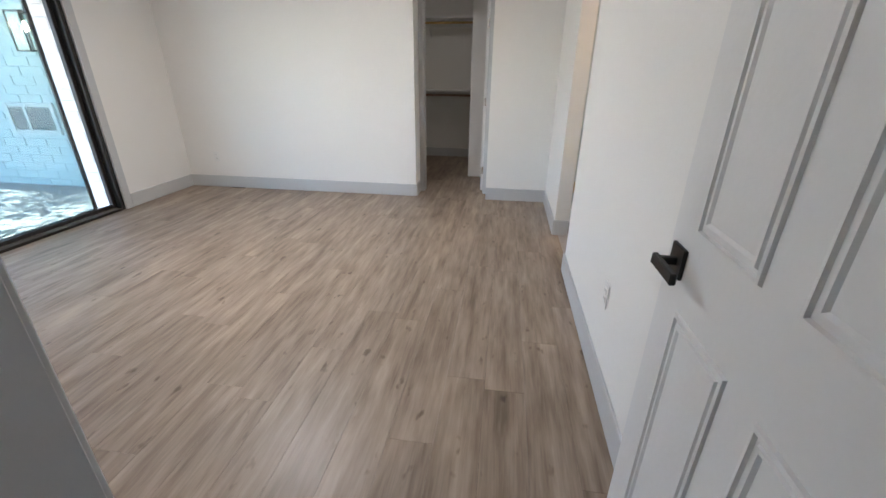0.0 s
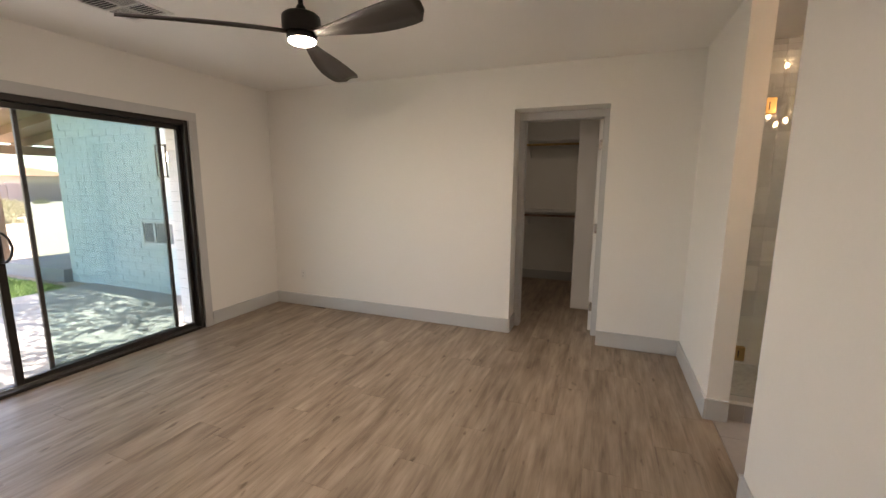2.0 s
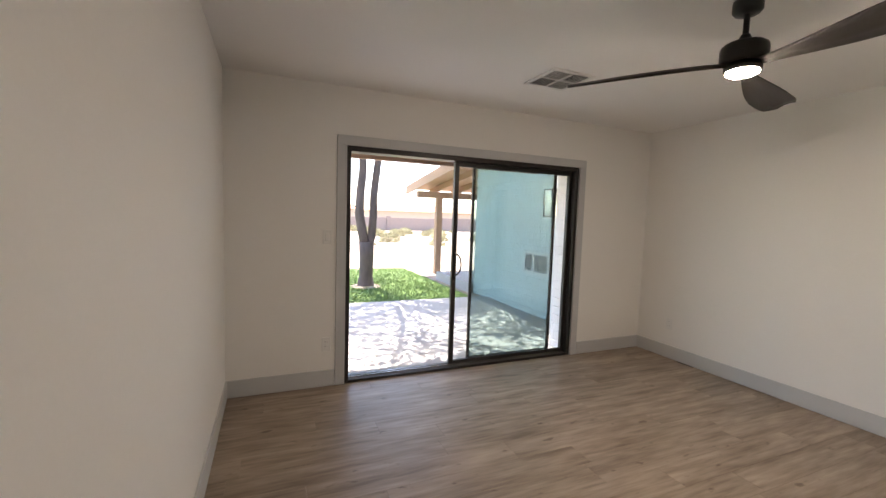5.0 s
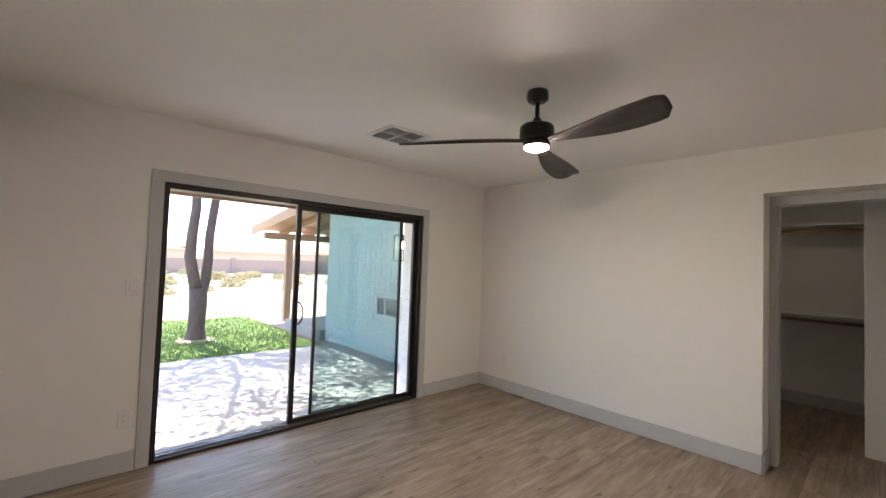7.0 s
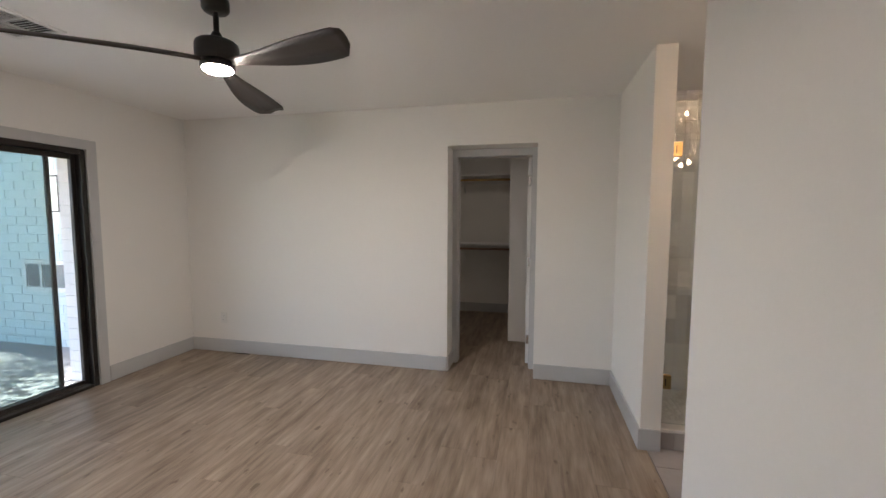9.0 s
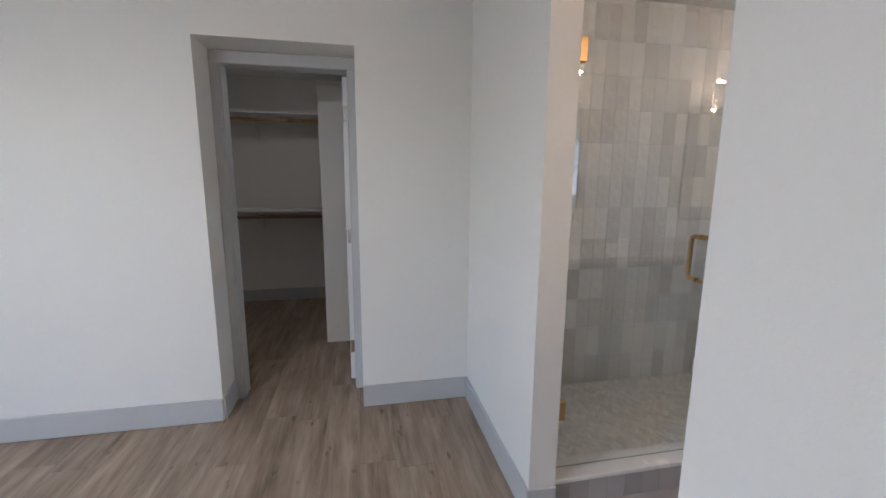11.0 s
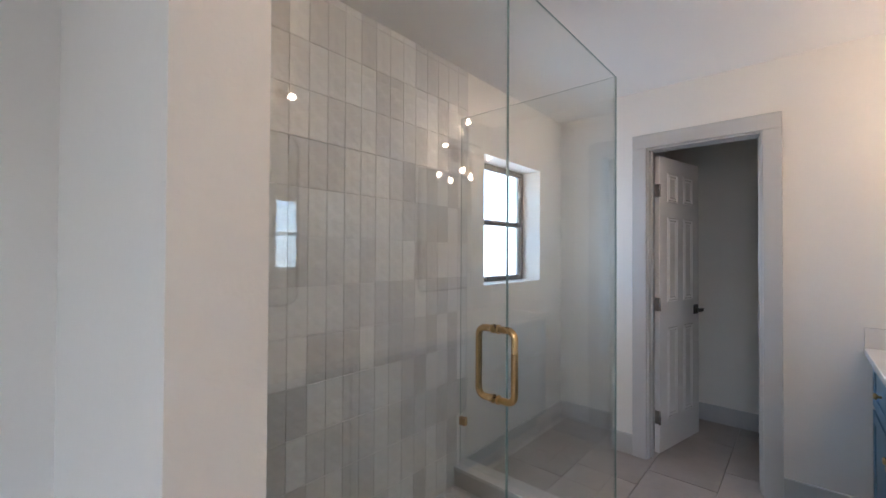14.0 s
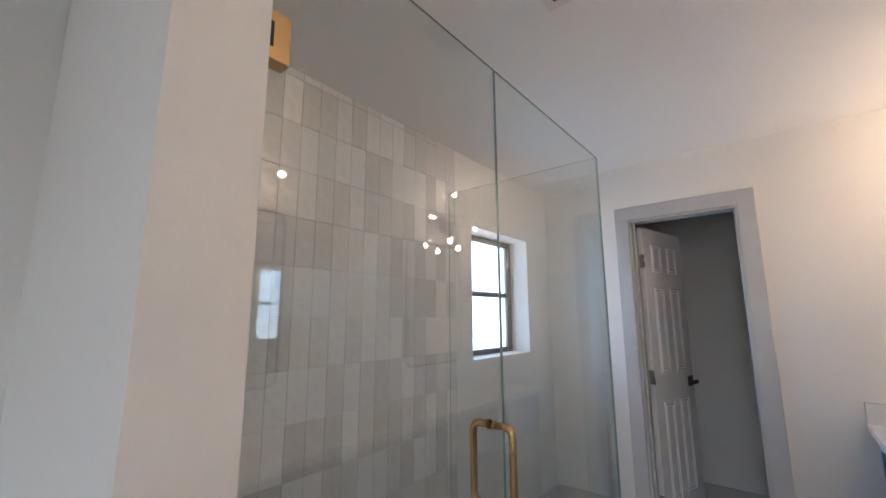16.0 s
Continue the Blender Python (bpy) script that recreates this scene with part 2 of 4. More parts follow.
def tube(bm, points, radii, seg=10, cap=True):
    """A tapering tube along points."""
    pts = [Vector(p) for p in points]
    rings = []
    side = None
    for i, p in enumerate(pts):
        d = (pts[min(i + 1, len(pts) - 1)] - pts[max(i - 1, 0)]).normalized()
        if side is None:
            side = d.orthogonal().normalized()
        side = (side - d * side.dot(d)).normalized()
        up = d.cross(side)
        r = radii[i] if isinstance(radii, (list, tuple)) else radii
        rings.append([bm.verts.new(p + side * r * math.cos(a) + up * r * math.sin(a)) for a in (2 * math.pi * k / seg for k in range(seg))])
    for a, b in zip(rings, rings[1:]):
        for i in range(seg):
            f = bm.faces.new((a[i], a[(i + 1) % seg], b[(i + 1) % seg], b[i]))
            f.smooth = True
    if cap:
        bm.faces.new(rings[0][::-1])
        bm.faces.new(rings[-1])
    return bm


def mesh_of(name, bm, material):
    bmesh.ops.recalc_face_normals(bm, faces=bm.faces)
    me = bpy.data.meshes.new(name)
    bm.to_mesh(me)
    bm.free()
    me.materials.append(material)
    return me


def part(name, bm, material, parent, label="", m=None):
    ob = new(name, mesh_of(name, bm, material))
    ob.parent = parent
    if m is not None:
        ob.matrix_basis = m
    if label:
        tagged(ob, label)
    return ob


def piece(name, me, parent, m):
    ob = new(name, me)
    ob.parent = parent
    ob.matrix_basis = m
    return ob


def thing(name, label, category, m=None, group="", kind=""):
    ob = new(name)
    ob.empty_display_size = 0.1
    if m is not None:
        ob.matrix_basis = m
    return tagged(ob, label, category, group, kind)


def solid(name, bm, material, label, category="", kind="structure", m=None):
    ob = new(name, mesh_of(name, bm, material))
    if m is not None:
        ob.matrix_basis = m
    return tagged(ob, label, category, "", kind)


# ---- structure ----
H = Z_CEIL
solid("wall_west", boxes([(-3.55, 2.1, 0, -3.35, 3.11, H), (-3.55, 5.52, 0, -3.35, 6.76, H), (-3.55, 3.11, 2.005, -3.35, 5.52, H)]), PAINT,
      "warm white painted wall with the sliding patio door", "wall")
solid("wall_north", boxes([(-3.35, 6.51, 0, -0.5, 6.76, H), (0.297, 6.51, 0, 1.075, 6.76, H), (-0.5, 6.51, 2.1, 0.297, 6.76, H)]), PAINT,
      "warm white painted wall with a deep closet opening", "wall")
solid("wall_closet_front", boxes([(-1.25, 6.76, 0, -0.46, 6.87, H), (0.262, 6.76, 0, 0.95, 6.87, H), (-0.46, 6.76, 2.045, 0.262, 6.87, H)]), PAINT,
      "white painted wall framing the closet door", "wall")
solid("wall_closet_back", boxes([(-1.25, 9.0, 0, 0.95, 9.12, H)]), PAINT, "plain white painted closet back wall", "wall")
solid("wall_closet_west", boxes([(-1.37, 6.76, 0, -1.25, 9.12, H)]), PAINT, "plain white painted closet side wall", "wall")
solid("wall_closet_east", boxes([(0.95, 6.76, 0, 1.07, 9.12, H)]), PAINT, "plain white painted closet end wall", "wall")
solid("wall_jog", boxes([(0.957, 5.515, 0, 1.075, 6.51, H)]), PAINT, "short white painted wing wall beside the shower", "wall")
solid("wall_east", boxes([(0.957, 2.22, 0, 1.075, 4.782, H)]), PAINT, "long white painted wall that ends at the bathroom opening", "wall")
solid("wall_south", boxes([(-3.35, 2.1, 0, 0.12, 2.22, H), (0.905, 2.1, 0, 1.075, 2.22, H), (0.12, 2.1, 2.06, 0.905, 2.22, H)]), PAINT,
      "white painted wall with the bedroom doorway", "wall")
solid("wall_bath_north", boxes([(1.075, 6.5, 0, 2.94, 6.70, H), (3.68, 6.5, 0, 4.17, 6.70, H), (2.94, 6.5, 0, 3.68, 6.70, 1.16), (2.94, 6.5, 2.003, 3.68, 6.70, H)]), PAINT,
      "white painted bathroom wall with a frosted window", "wall")
solid("wall_bath_recess", boxes([(4.05, 5.98, 0, 4.17, 6.5, H)]), PAINT, "white painted wall of a bathroom recess", "wall")
solid("wall_toilet_room", boxes([(3.76, 4.19, 0, 3.88, 5.14, H), (3.76, 5.755, 0, 3.88, 5.98, H), (3.76, 5.14, 2.075, 3.88, 5.755, H)]), PAINT,
      "white painted wall with the toilet room doorway", "wall")
solid("wall_toilet_north", boxes([(3.88, 5.87, 0, 4.9, 5.98, H)]), PAINT, "white painted toilet room side wall", "wall")
solid("wall_toilet_east", boxes([(4.78, 4.07, 0, 4.9, 5.87, H)]), PAINT, "white painted toilet room back wall", "wall")
solid("wall_bath_south", boxes([(1.075, 4.07, 0, 4.78, 4.19, H)]), PAINT, "white painted wall behind the vanity", "wall")
solid("wall_hall", boxes([(-0.6, 0.3, 0, -0.5, 2.1, H), (1.3, 0.3, 0, 1.4, 2.1, H), (-0.6, 0.2, 0, 1.4, 0.3, H)]), PAINT, "plain white hall walls outside the bedroom", "wall")
solid("ceiling_bedroom", boxes([(-3.55, 2.1, H, 1.016, 6.76, H + 0.2)]), CEIL, "white painted bedroom ceiling", "ceiling")
solid("ceiling_bath", boxes([(1.016, 4.07, H, 4.9, 6.70, H + 0.2)]), CEIL, "white painted bathroom ceiling", "ceiling")
solid("ceiling_hall", boxes([(-0.6, 0.2, H, 1.4, 2.1, H + 0.2)]), CEIL, "white painted hall ceiling", "ceiling")
solid("ceiling_closet", boxes([(-1.37, 6.76, H, 1.07, 9.12, H + 0.2)]), CEIL, "white painted closet ceiling", "ceiling")

# ---- baseboards and casings ----
BH, BT = 0.138, 0.014


def skirting(rows, label):
    bm = bmesh.new()
    for x0, y0, x1, y1 in rows:
        box(bm, x0, y0, 0.002, x1, y1, BH, bevel=0.003)
    return solid("baseboard", bm, TRIM, label, "baseboard")


skirting([(-3.35, 6.51 - BT, -0.5, 6.51)], "tall pale grey painted baseboard on the bedroom far wall")
skirting([(0.297, 6.51 - BT, 0.957 - BT, 6.51)], "short pale grey baseboard beside the closet opening")
skirting([(-0.5, 6.51, -0.5 + BT, 6.75)], "pale grey baseboard return inside the closet opening")
skirting([(-3.35, 5.60, -3.35 + BT, 6.51 - BT), (-3.35, 2.22, -3.35 + BT, 3.03)], "tall pale grey baseboard beside the patio door")
skirting([(0.957 - BT, 5.515 - BT, 0.957, 6.51)], "pale grey baseboard along the wing wall")
skirting([(0.957, 5.515 - BT, 1.075, 5.515)], "pale grey baseboard on the wing wall end")
skirting([(0.957 - BT, 2.22, 0.957, 4.782)], "pale grey baseboard along the long wall")
skirting([(0.957 - BT, 4.782, 1.075, 4.782 + BT)], "pale grey baseboard on the long wall end")
skirting([(-3.35 + BT, 2.22, 0.03, 2.22 + BT)], "pale grey baseboard on the doorway wall")
skirting([(2.76, 6.5 - BT, 4.05, 6.5)], "pale grey baseboard under the frosted window")
skirting([(4.05 - BT, 5.98, 4.05, 6.5 - BT)], "pale grey baseboard in the bathroom recess")
skirting([(3.76 - BT, 5.84, 3.76, 5.98)], "short pale grey baseboard beside the toilet room casing")
skirting([(3.76 - BT, 4.77, 3.76, 5.055)], "pale grey baseboard between casing and vanity")
skirting([(4.78 - BT, 4.19, 4.78, 5.87 - BT), (3.88, 5.87 - BT, 4.78, 5.87)], "pale grey baseboard in the toilet room")
skirting([(-1.25, 9.0 - BT, 0.95, 9.0), (-1.25, 6.87, -1.25 + BT, 9.0 - BT)], "pale grey baseboard inside the closet")


def casing(name, label, legs, head, trim_rows=()):
    t = thing(name, label, "door casing", kind="structure")
    for r in legs:
        bm = bmesh.new()
        box(bm, *r, bevel=0.003)
        part("casing_leg", bm, TRIM, t)
    bm = bmesh.new()
    box(bm, *head, bevel=0.003)
    part("casing_head", bm, TRIM, t)
    for r in trim_rows:
        bm = bmesh.new()
        box(bm, *r, bevel=0.002)
        part("jamb", bm, TRIM, t)
    return t


casing("trim_patio_door", "flat pale grey casing round the sliding patio door",
       [(-3.352, 3.035, 0.0, -3.336, 3.115, 2.0), (-3.352, 5.515, 0.0, -3.336, 5.595, 2.0)], (-3.352, 3.035, 2.0, -3.336, 5.595, 2.078))
casing("trim_toilet_door", "flat pale grey casing round the toilet room doorway",
       [(3.744, 5.055, 0, 3.762, 5.142, 2.073), (3.744, 5.753, 0, 3.762, 5.84, 2.073)], (3.744, 5.055, 2.073, 3.762, 5.84, 2.163),
       [(3.764, 5.1405, 0, 3.878, 5.155, 2.06), (3.764, 5.74, 0, 3.878, 5.7545, 2.06), (3.764, 5.1405, 2.06, 3.878, 5.7545, 2.0745),
        (3.81, 5.155, 0, 3.84, 5.165, 2.06), (3.81, 5.73, 0, 3.84, 5.74, 2.06)])
casing("trim_closet_door", "white painted closet door jamb set back in the opening",
       [(-0.4995, 6.742, 0, -0.452, 6.762, 2.03), (0.252, 6.742, 0, 0.2965, 6.762, 2.03)], (-0.4995, 6.742, 2.03, 0.2965, 6.762, 2.0995),
       [(-0.4595, 6.763, 0, -0.445, 6.868, 2.03), (0.247, 6.763, 0, 0.2615, 6.868, 2.03), (-0.4595, 6.763, 2.03, 0.2615, 6.868, 2.0445)])
casing("trim_bedroom_door", "pale grey painted jamb of the bedroom doorway",
       [(0.05, 2.22, 0, 0.121, 2.236, 2.05), ], (0.05, 2.22, 2.05, 0.93, 2.236, 2.12),
       [(0.1205, 2.098, 0, 0.135, 2.222, 2.05), (0.89, 2.098, 0, 0.9045, 2.222, 2.05), (0.1205, 2.098, 2.05, 0.9045, 2.222, 2.0595)])

# ---- floors (the boards and tiles that lie on them come last) ----
floor_bed = solid("floor", boxes([(-3.55, 2.1, -0.2, 1.0, 6.87, -0.008), (-1.25, 6.87, -0.2, 0.95, 9.0, -0.008), (-0.5, 0.3, -0.2, 1.3, 2.1, -0.008)]), SUBFLOOR,
                  "greyish brown oak plank floor", "floor")
floor_bath = solid("floor_bath", boxes([(1.0, 4.19, -0.2, 4.78, 6.5, -0.008)]), GROUT, "taupe porcelain tile bathroom floor", "floor")

# ---- sliding patio door ----


def patio_door():
    t = thing("patio_door", "black framed sliding glass patio door with tinted leaf", "patio door", kind="structure")
    bm = boxes([(-3.50, 3.112, 0.0, -3.355, 3.152, 2.004), (-3.50, 5.478, 0.0, -3.355, 5.518, 2.004),
                (-3.50, 3.152, 1.958, -3.355, 5.478, 2.004), (-3.50, 3.152, -0.01, -3.355, 5.478, 0.022)], bevel=0.004)
    part("door_frame", bm, BRONZE, t)
    part("sill_track", boxes([(-3.41, 3.152, 0.022, -3.405, 5.478, 0.034), (-3.45, 3.152, 0.022, -3.445, 5.478, 0.034)]), CHROME, t, "metal sill track")
    leaf = part("fixed_leaf", boxes([(-3.445, 4.115, 0.03, -3.41, 4.16, 1.956), (-3.445, 5.44, 0.03, -3.41, 5.476, 1.956),
                                     (-3.445, 4.16, 1.915, -3.41, 5.44, 1.956), (-3.445, 4.16, 0.03, -3.41, 5.44, 0.065)], bevel=0.003), BRONZE, t)
    part("pane", boxes([(-3.430, 4.16, 0.065, -3.425, 5.44, 1.915)]), PANE, leaf).visible_shadow = False
    scr = part("tinted_leaf", boxes([(-3.495, 4.335, 0.03, -3.47, 4.362, 1.956), (-3.495, 5.30, 0.03, -3.47, 5.33, 1.956),
                                     (-3.495, 4.362, 1.925, -3.47, 5.30, 1.956), (-3.495, 4.362, 0.03, -3.47, 5.30, 0.06)], bevel=0.003), BRONZE, t)
    part("pane", boxes([(-3.485, 4.362, 0.06, -3.48, 5.30, 1.925)]), TINTED, scr).visible_shadow = False
    h = bmesh.new()
    tube(h, [(-3.408, 4.14, 0.90), (-3.375, 4.155, 0.905), (-3.36, 4.175, 0.94), (-3.355, 4.185, 1.0), (-3.36, 4.175, 1.06), (-3.375, 4.155, 1.095), (-3.408, 4.14, 1.10)], 0.008, 10)
    box(h, -3.41, 4.125, 0.885, -3.402, 4.15, 1.115, bevel=0.003)
    part("pull_handle", h, BLACK, t, "curved black pull handle")


patio_door()

# ---- panelled doors ----


def panel_door(name, label, w, h, m, panels, side=-1, hinge_mat=CHROME, knob=True):
    """Hinged at the origin, leaf along +x, thickness in y. panels: (x0, z0, x1, z1)."""
    t = thing(name, label, "door", m)
    bm = bmesh.new()
    box(bm, 0, -0.0175, 0.008, w, 0.0175, h, bevel=0.002)
    part("slab", bm, DOORP, t)
    for s in (-1, 1):
        for x0, z0, x1, z1 in panels:
            bm = bmesh.new()
            y = s * 0.0175
            prof = [(0.0, 0.0), (0.003, 0.006), (0.010, 0.007), (0.013, 0.001), (0.020, 0.001), (0.023, 0.006), (0.030, 0.006), (0.036, 0.001)]
            rings = []
            for inset, d in prof:
                rings.append([bm.verts.new((x, y + s * d, z)) for x, z in ((x0 + inset, z0 + inset), (x1 - inset, z0 + inset), (x1 - inset, z1 - inset), (x0 + inset, z1 - inset))])
            for a, b in zip(rings, rings[1:]):
                for i in range(4):
                    bm.faces.new((a[i], a[(i + 1) % 4], b[(i + 1) % 4], b[i]))
            bm.faces.new(rings[-1])
            part("moulded_panel", bm, DOORP, t)
    if knob:
        for s in (-1, 1):
            bm = bmesh.new()
            y = s * 0.0175
            box(bm, w - 0.095, min(y, y + s * 0.009), 0.915, w - 0.03, max(y, y + s * 0.009), 0.985, bevel=0.002)
            box(bm, w - 0.072, min(y, y + s * 0.05), 0.94, w - 0.054, max(y, y + s * 0.05), 0.958, bevel=0.003)
            box(bm, w - 0.165, min(y + s * 0.042, y + s * 0.056), 0.936, w - 0.05, max(y + s * 0.042, y + s * 0.056), 0.962, bevel=0.003)
            part("lever_handle", bm, BLACK, t, "square black lever handle")
    for z in (0.25, 1.02, 1.8):
        bm = bmesh.new()
        box(bm, -0.006, -0.019, z - 0.045, 0.004, 0.012, z + 0.045, bevel=0.001)
        lathe(bm, [(0.007, z - 0.045), (0.007, z + 0.045)], 10, Matrix.Translation((-0.006, 0.022 * side, 0)))
        part("hinge", bm, hinge_mat, t, "nickel hinge")
    return t


def six(w):
    a, b, c = 0.11, w / 2 - 0.045, w / 2 + 0.045
    rows = []
    for z0, z1 in ((0.22, 0.85), (1.03, 1.62), (1.73, 1.93)):
        rows += [(a, z0, b, z1), (c, z0, w - a, z1)]
    return rows


ENTRY_ANGLE = 90.4
panel_door("bedroom_door", "white moulded panel door standing open with black lever", 0.76, 2.03, pose(0.8925, 2.205, 0, 0, 0, ENTRY_ANGLE), six(0.76))
panel_door("toilet_room_door", "white six panel door standing ajar with black lever", 0.60, 2.04, pose(3.885, 5.722, 0, 0, 0, -13), six(0.60))
panel_door("closet_door", "white panel door folded open into the closet", 0.70, 2.02, pose(0.233, 6.872, 0, 0, 0, 84), six(0.70))

# ---- ceiling fan ----


def ceiling_fan(x, y):
    t = thing("ceiling_fan", "black three blade ceiling fan with a lit round lamp", "ceiling fan", pose(x, y, Z_CEIL))
    bm = bmesh.new()
    lathe(bm, [(0.058, 0.0), (0.060, -0.012), (0.060, -0.045), (0.050, -0.058), (0.022, -0.062)], 36)
    part("canopy", bm, BLACK, t)
    part("downrod", lathe(bmesh.new(), [(0.0125, -0.055), (0.0125, -0.18)], 16), BLACK, t)
    bm = bmesh.new()
    lathe(bm, [(0.018, -0.150), (0.022, -0.158), (0.030, -0.180), (0.080, -0.192), (0.092, -0.202), (0.095, -0.215), (0.095, -0.262), (0.086, -0.276), (0.070, -0.284)], 40)
    part("motor_housing", bm, BLACK, t)
    bm = bmesh.new()
    lathe(bm, [(0.075, -0.282), (0.075, -0.310), (0.066, -0.314)], 40)
    part("lamp_ring", bm, BLACK, t)
    lamp = part("lamp_lens", lathe(bmesh.new(), [(0.066, -0.305), (0.065, -0.322), (0.05, -0.330), (0.02, -0.334)], 40), GLOW_FAN, t, "glowing frosted lamp lens")
    for ang in (355, 115, 235):
        bm = bmesh.new()
        n = 18
        top, bot = [], []
        for i in range(n + 1):
            u = i / n
            r = 0.05 + u * 0.71
            w = 0.024 + 0.087 * math.sin(min(1.0, u * 1.25) * math.pi / 2) ** 1.6
            lead, trail = 0.55 * w, -0.45 * w
            if u > 0.9:
                k = math.sqrt(max(0.0, 1 - ((u - 0.9) / 0.1) ** 2))
                lead, trail = lead * (0.35 + 0.65 * k), trail * (0.75 + 0.25 * k)
            lead, trail = lead * 1.42, trail * 1.42
            tilt = -radians(24 - 6 * u)
            sweep = -0.12 * u ** 1.8
            zc = -0.286 - 0.035 * u ** 1.1
            th = 0.010 - 0.005 * u
            for lst, dz in ((top, th / 2), (bot, -th / 2)):
                row = []
                for k in (0, 0.33, 0.66, 1):
                    s = trail + (lead - trail) * k
                    camber = 0.010 * math.sin(k * math.pi)
                    row.append(bm.verts.new((r, sweep + s * math.cos(tilt), zc + dz + camber + s * math.sin(tilt))))
                lst.append(row)
        for i in range(n):
            for k in range(3):
                for lst in (top, bot):
                    f = bm.faces.new((lst[i][k], lst[i + 1][k], lst[i + 1][k + 1], lst[i][k + 1]))
                    f.smooth = True
            for k in (0, 3):
                bm.faces.new((top[i][k], top[i + 1][k], bot[i + 1][k], bot[i][k]))
        for i in (0, n):
            for k in range(3):
                bm.faces.new((top[i][k], top[i][k + 1], bot[i][k + 1], bot[i][k]))
        part("blade", bm, BLADE, t, m=pose(0, 0, 0, 0, 0, ang))
    return t


ceiling_fan(-1.188, 4.537)

# ---- vents, plates ----


def ceiling_vent(name, label, x0, y0, x1, y1, z=Z_CEIL, quads=True):
    t = thing(name, label, "vent", pose((x0 + x1) / 2, (y0 + y1) / 2, z))
    w, d = (x1 - x0) / 2, (y1 - y0) / 2
    f = 0.028
    bm = boxes([(-w, -d, -0.009, w, -d + f, 0), (-w, d - f, -0.009, w, d, 0), (-w, -d + f, -0.009, -w + f, d - f, 0), (w - f, -d + f, -0.009, w, d - f, 0)])
    if quads:
        box(bm, -w + f, -0.006, -0.009, w - f, 0.006, 0)
        box(bm, -0.006, -d + f, -0.009, 0.006, d - f, 0)
    part("frame", bm, PLASTIC, t)
    # Flat black sheet stands in for the shade of the duct behind the slats.
    part("backing", boxes([(-w + f, -d + f, -0.002, w - f, d - f, -0.0005)]), BLACK, t, "black sheet for the shade inside the duct")
    qs = [(-w + f, -d + f, -0.006, -0.006), (0.006, -d + f, w - f, -0.006), (-w + f, 0.006, -0.006, d - f), (0.006, 0.006, w - f, d - f)] if quads else [(-w + f, -d + f, w - f, d - f)]
    for qi, (a, b, c, e) in enumerate(qs):
        along_x = qi in (0, 3)
        n = 7
        for i in range(n):
            k = (i + 0.5) / n
            if along_x:
                me = boxes([(a, -0.007, -0.0008, c, 0.007, 0.0008)])
                part("slat", me, PLASTIC, t, m=pose(0, b + (e - b) * k, -0.0065, 42, 0, 0))
            else:
                me = boxes([(-0.007, b, -0.0008, 0.007, e, 0.0008)])
                part("slat", me, PLASTIC, t, m=pose(a + (c - a) * k, 0, -0.0065, 0, 42, 0))


ceiling_vent("ceiling_vent", "white four way metal ceiling air vent", -2.605, 4.29, -2.245, 4.65)
ceiling_vent("bath_fan_vent", "white square bathroom exhaust vent grille", 1.77, 5.25, 2.03, 5.51, quads=False)


def wall_plate(name, label, m, kind):
    """Plate in its own xz plane, facing -y."""
    t = thing(name, label, "outlet" if kind == "outlet" else "switch", m)
    bm = bmesh.new()
    box(bm, -0.036, -0.006, -0.058, 0.036, 0.0, 0.058, bevel=0.003)
    part("plate", bm, PLASTIC, t)
    if kind == "outlet":
        for z in (-0.02, 0.02):
            bm = bmesh.new()
            box(bm, -0.016, -0.009, z - 0.014, 0.016, -0.005, z + 0.014, bevel=0.003)
            soc = part("socket", bm, PLASTIC, t)
            part("slot", boxes([(-0.008, -0.0095, z - 0.004, -0.006, -0.0085, z + 0.005), (0.006, -0.0095, z - 0.004, 0.008, -0.0085, z + 0.005)]), BLACK, soc)
    else:
        bm = bmesh.new()
        box(bm, -0.016, -0.011, -0.032, 0.016, -0.005, 0.032, bevel=0.003)
        part("rocker", bm, PLASTIC, t)


wall_plate("light_switch", "white rocker light switch beside the patio door", pose(-3.35, 2.965, 1.25, 0, 0, 90), "switch")
wall_plate("wall_outlet", "white wall outlet low beside the patio door", pose(-3.35, 2.965, 0.36, 0, 0, 90), "outlet")
wall_plate("wall_outlet", "white wall outlet on the far bedroom wall", pose(-2.95, 6.51, 0.37), "outlet")
wall_plate("wall_outlet", "white wall outlet near the open door", pose(0.957, 3.66, 0.44, 0, 0, -90), "outlet")

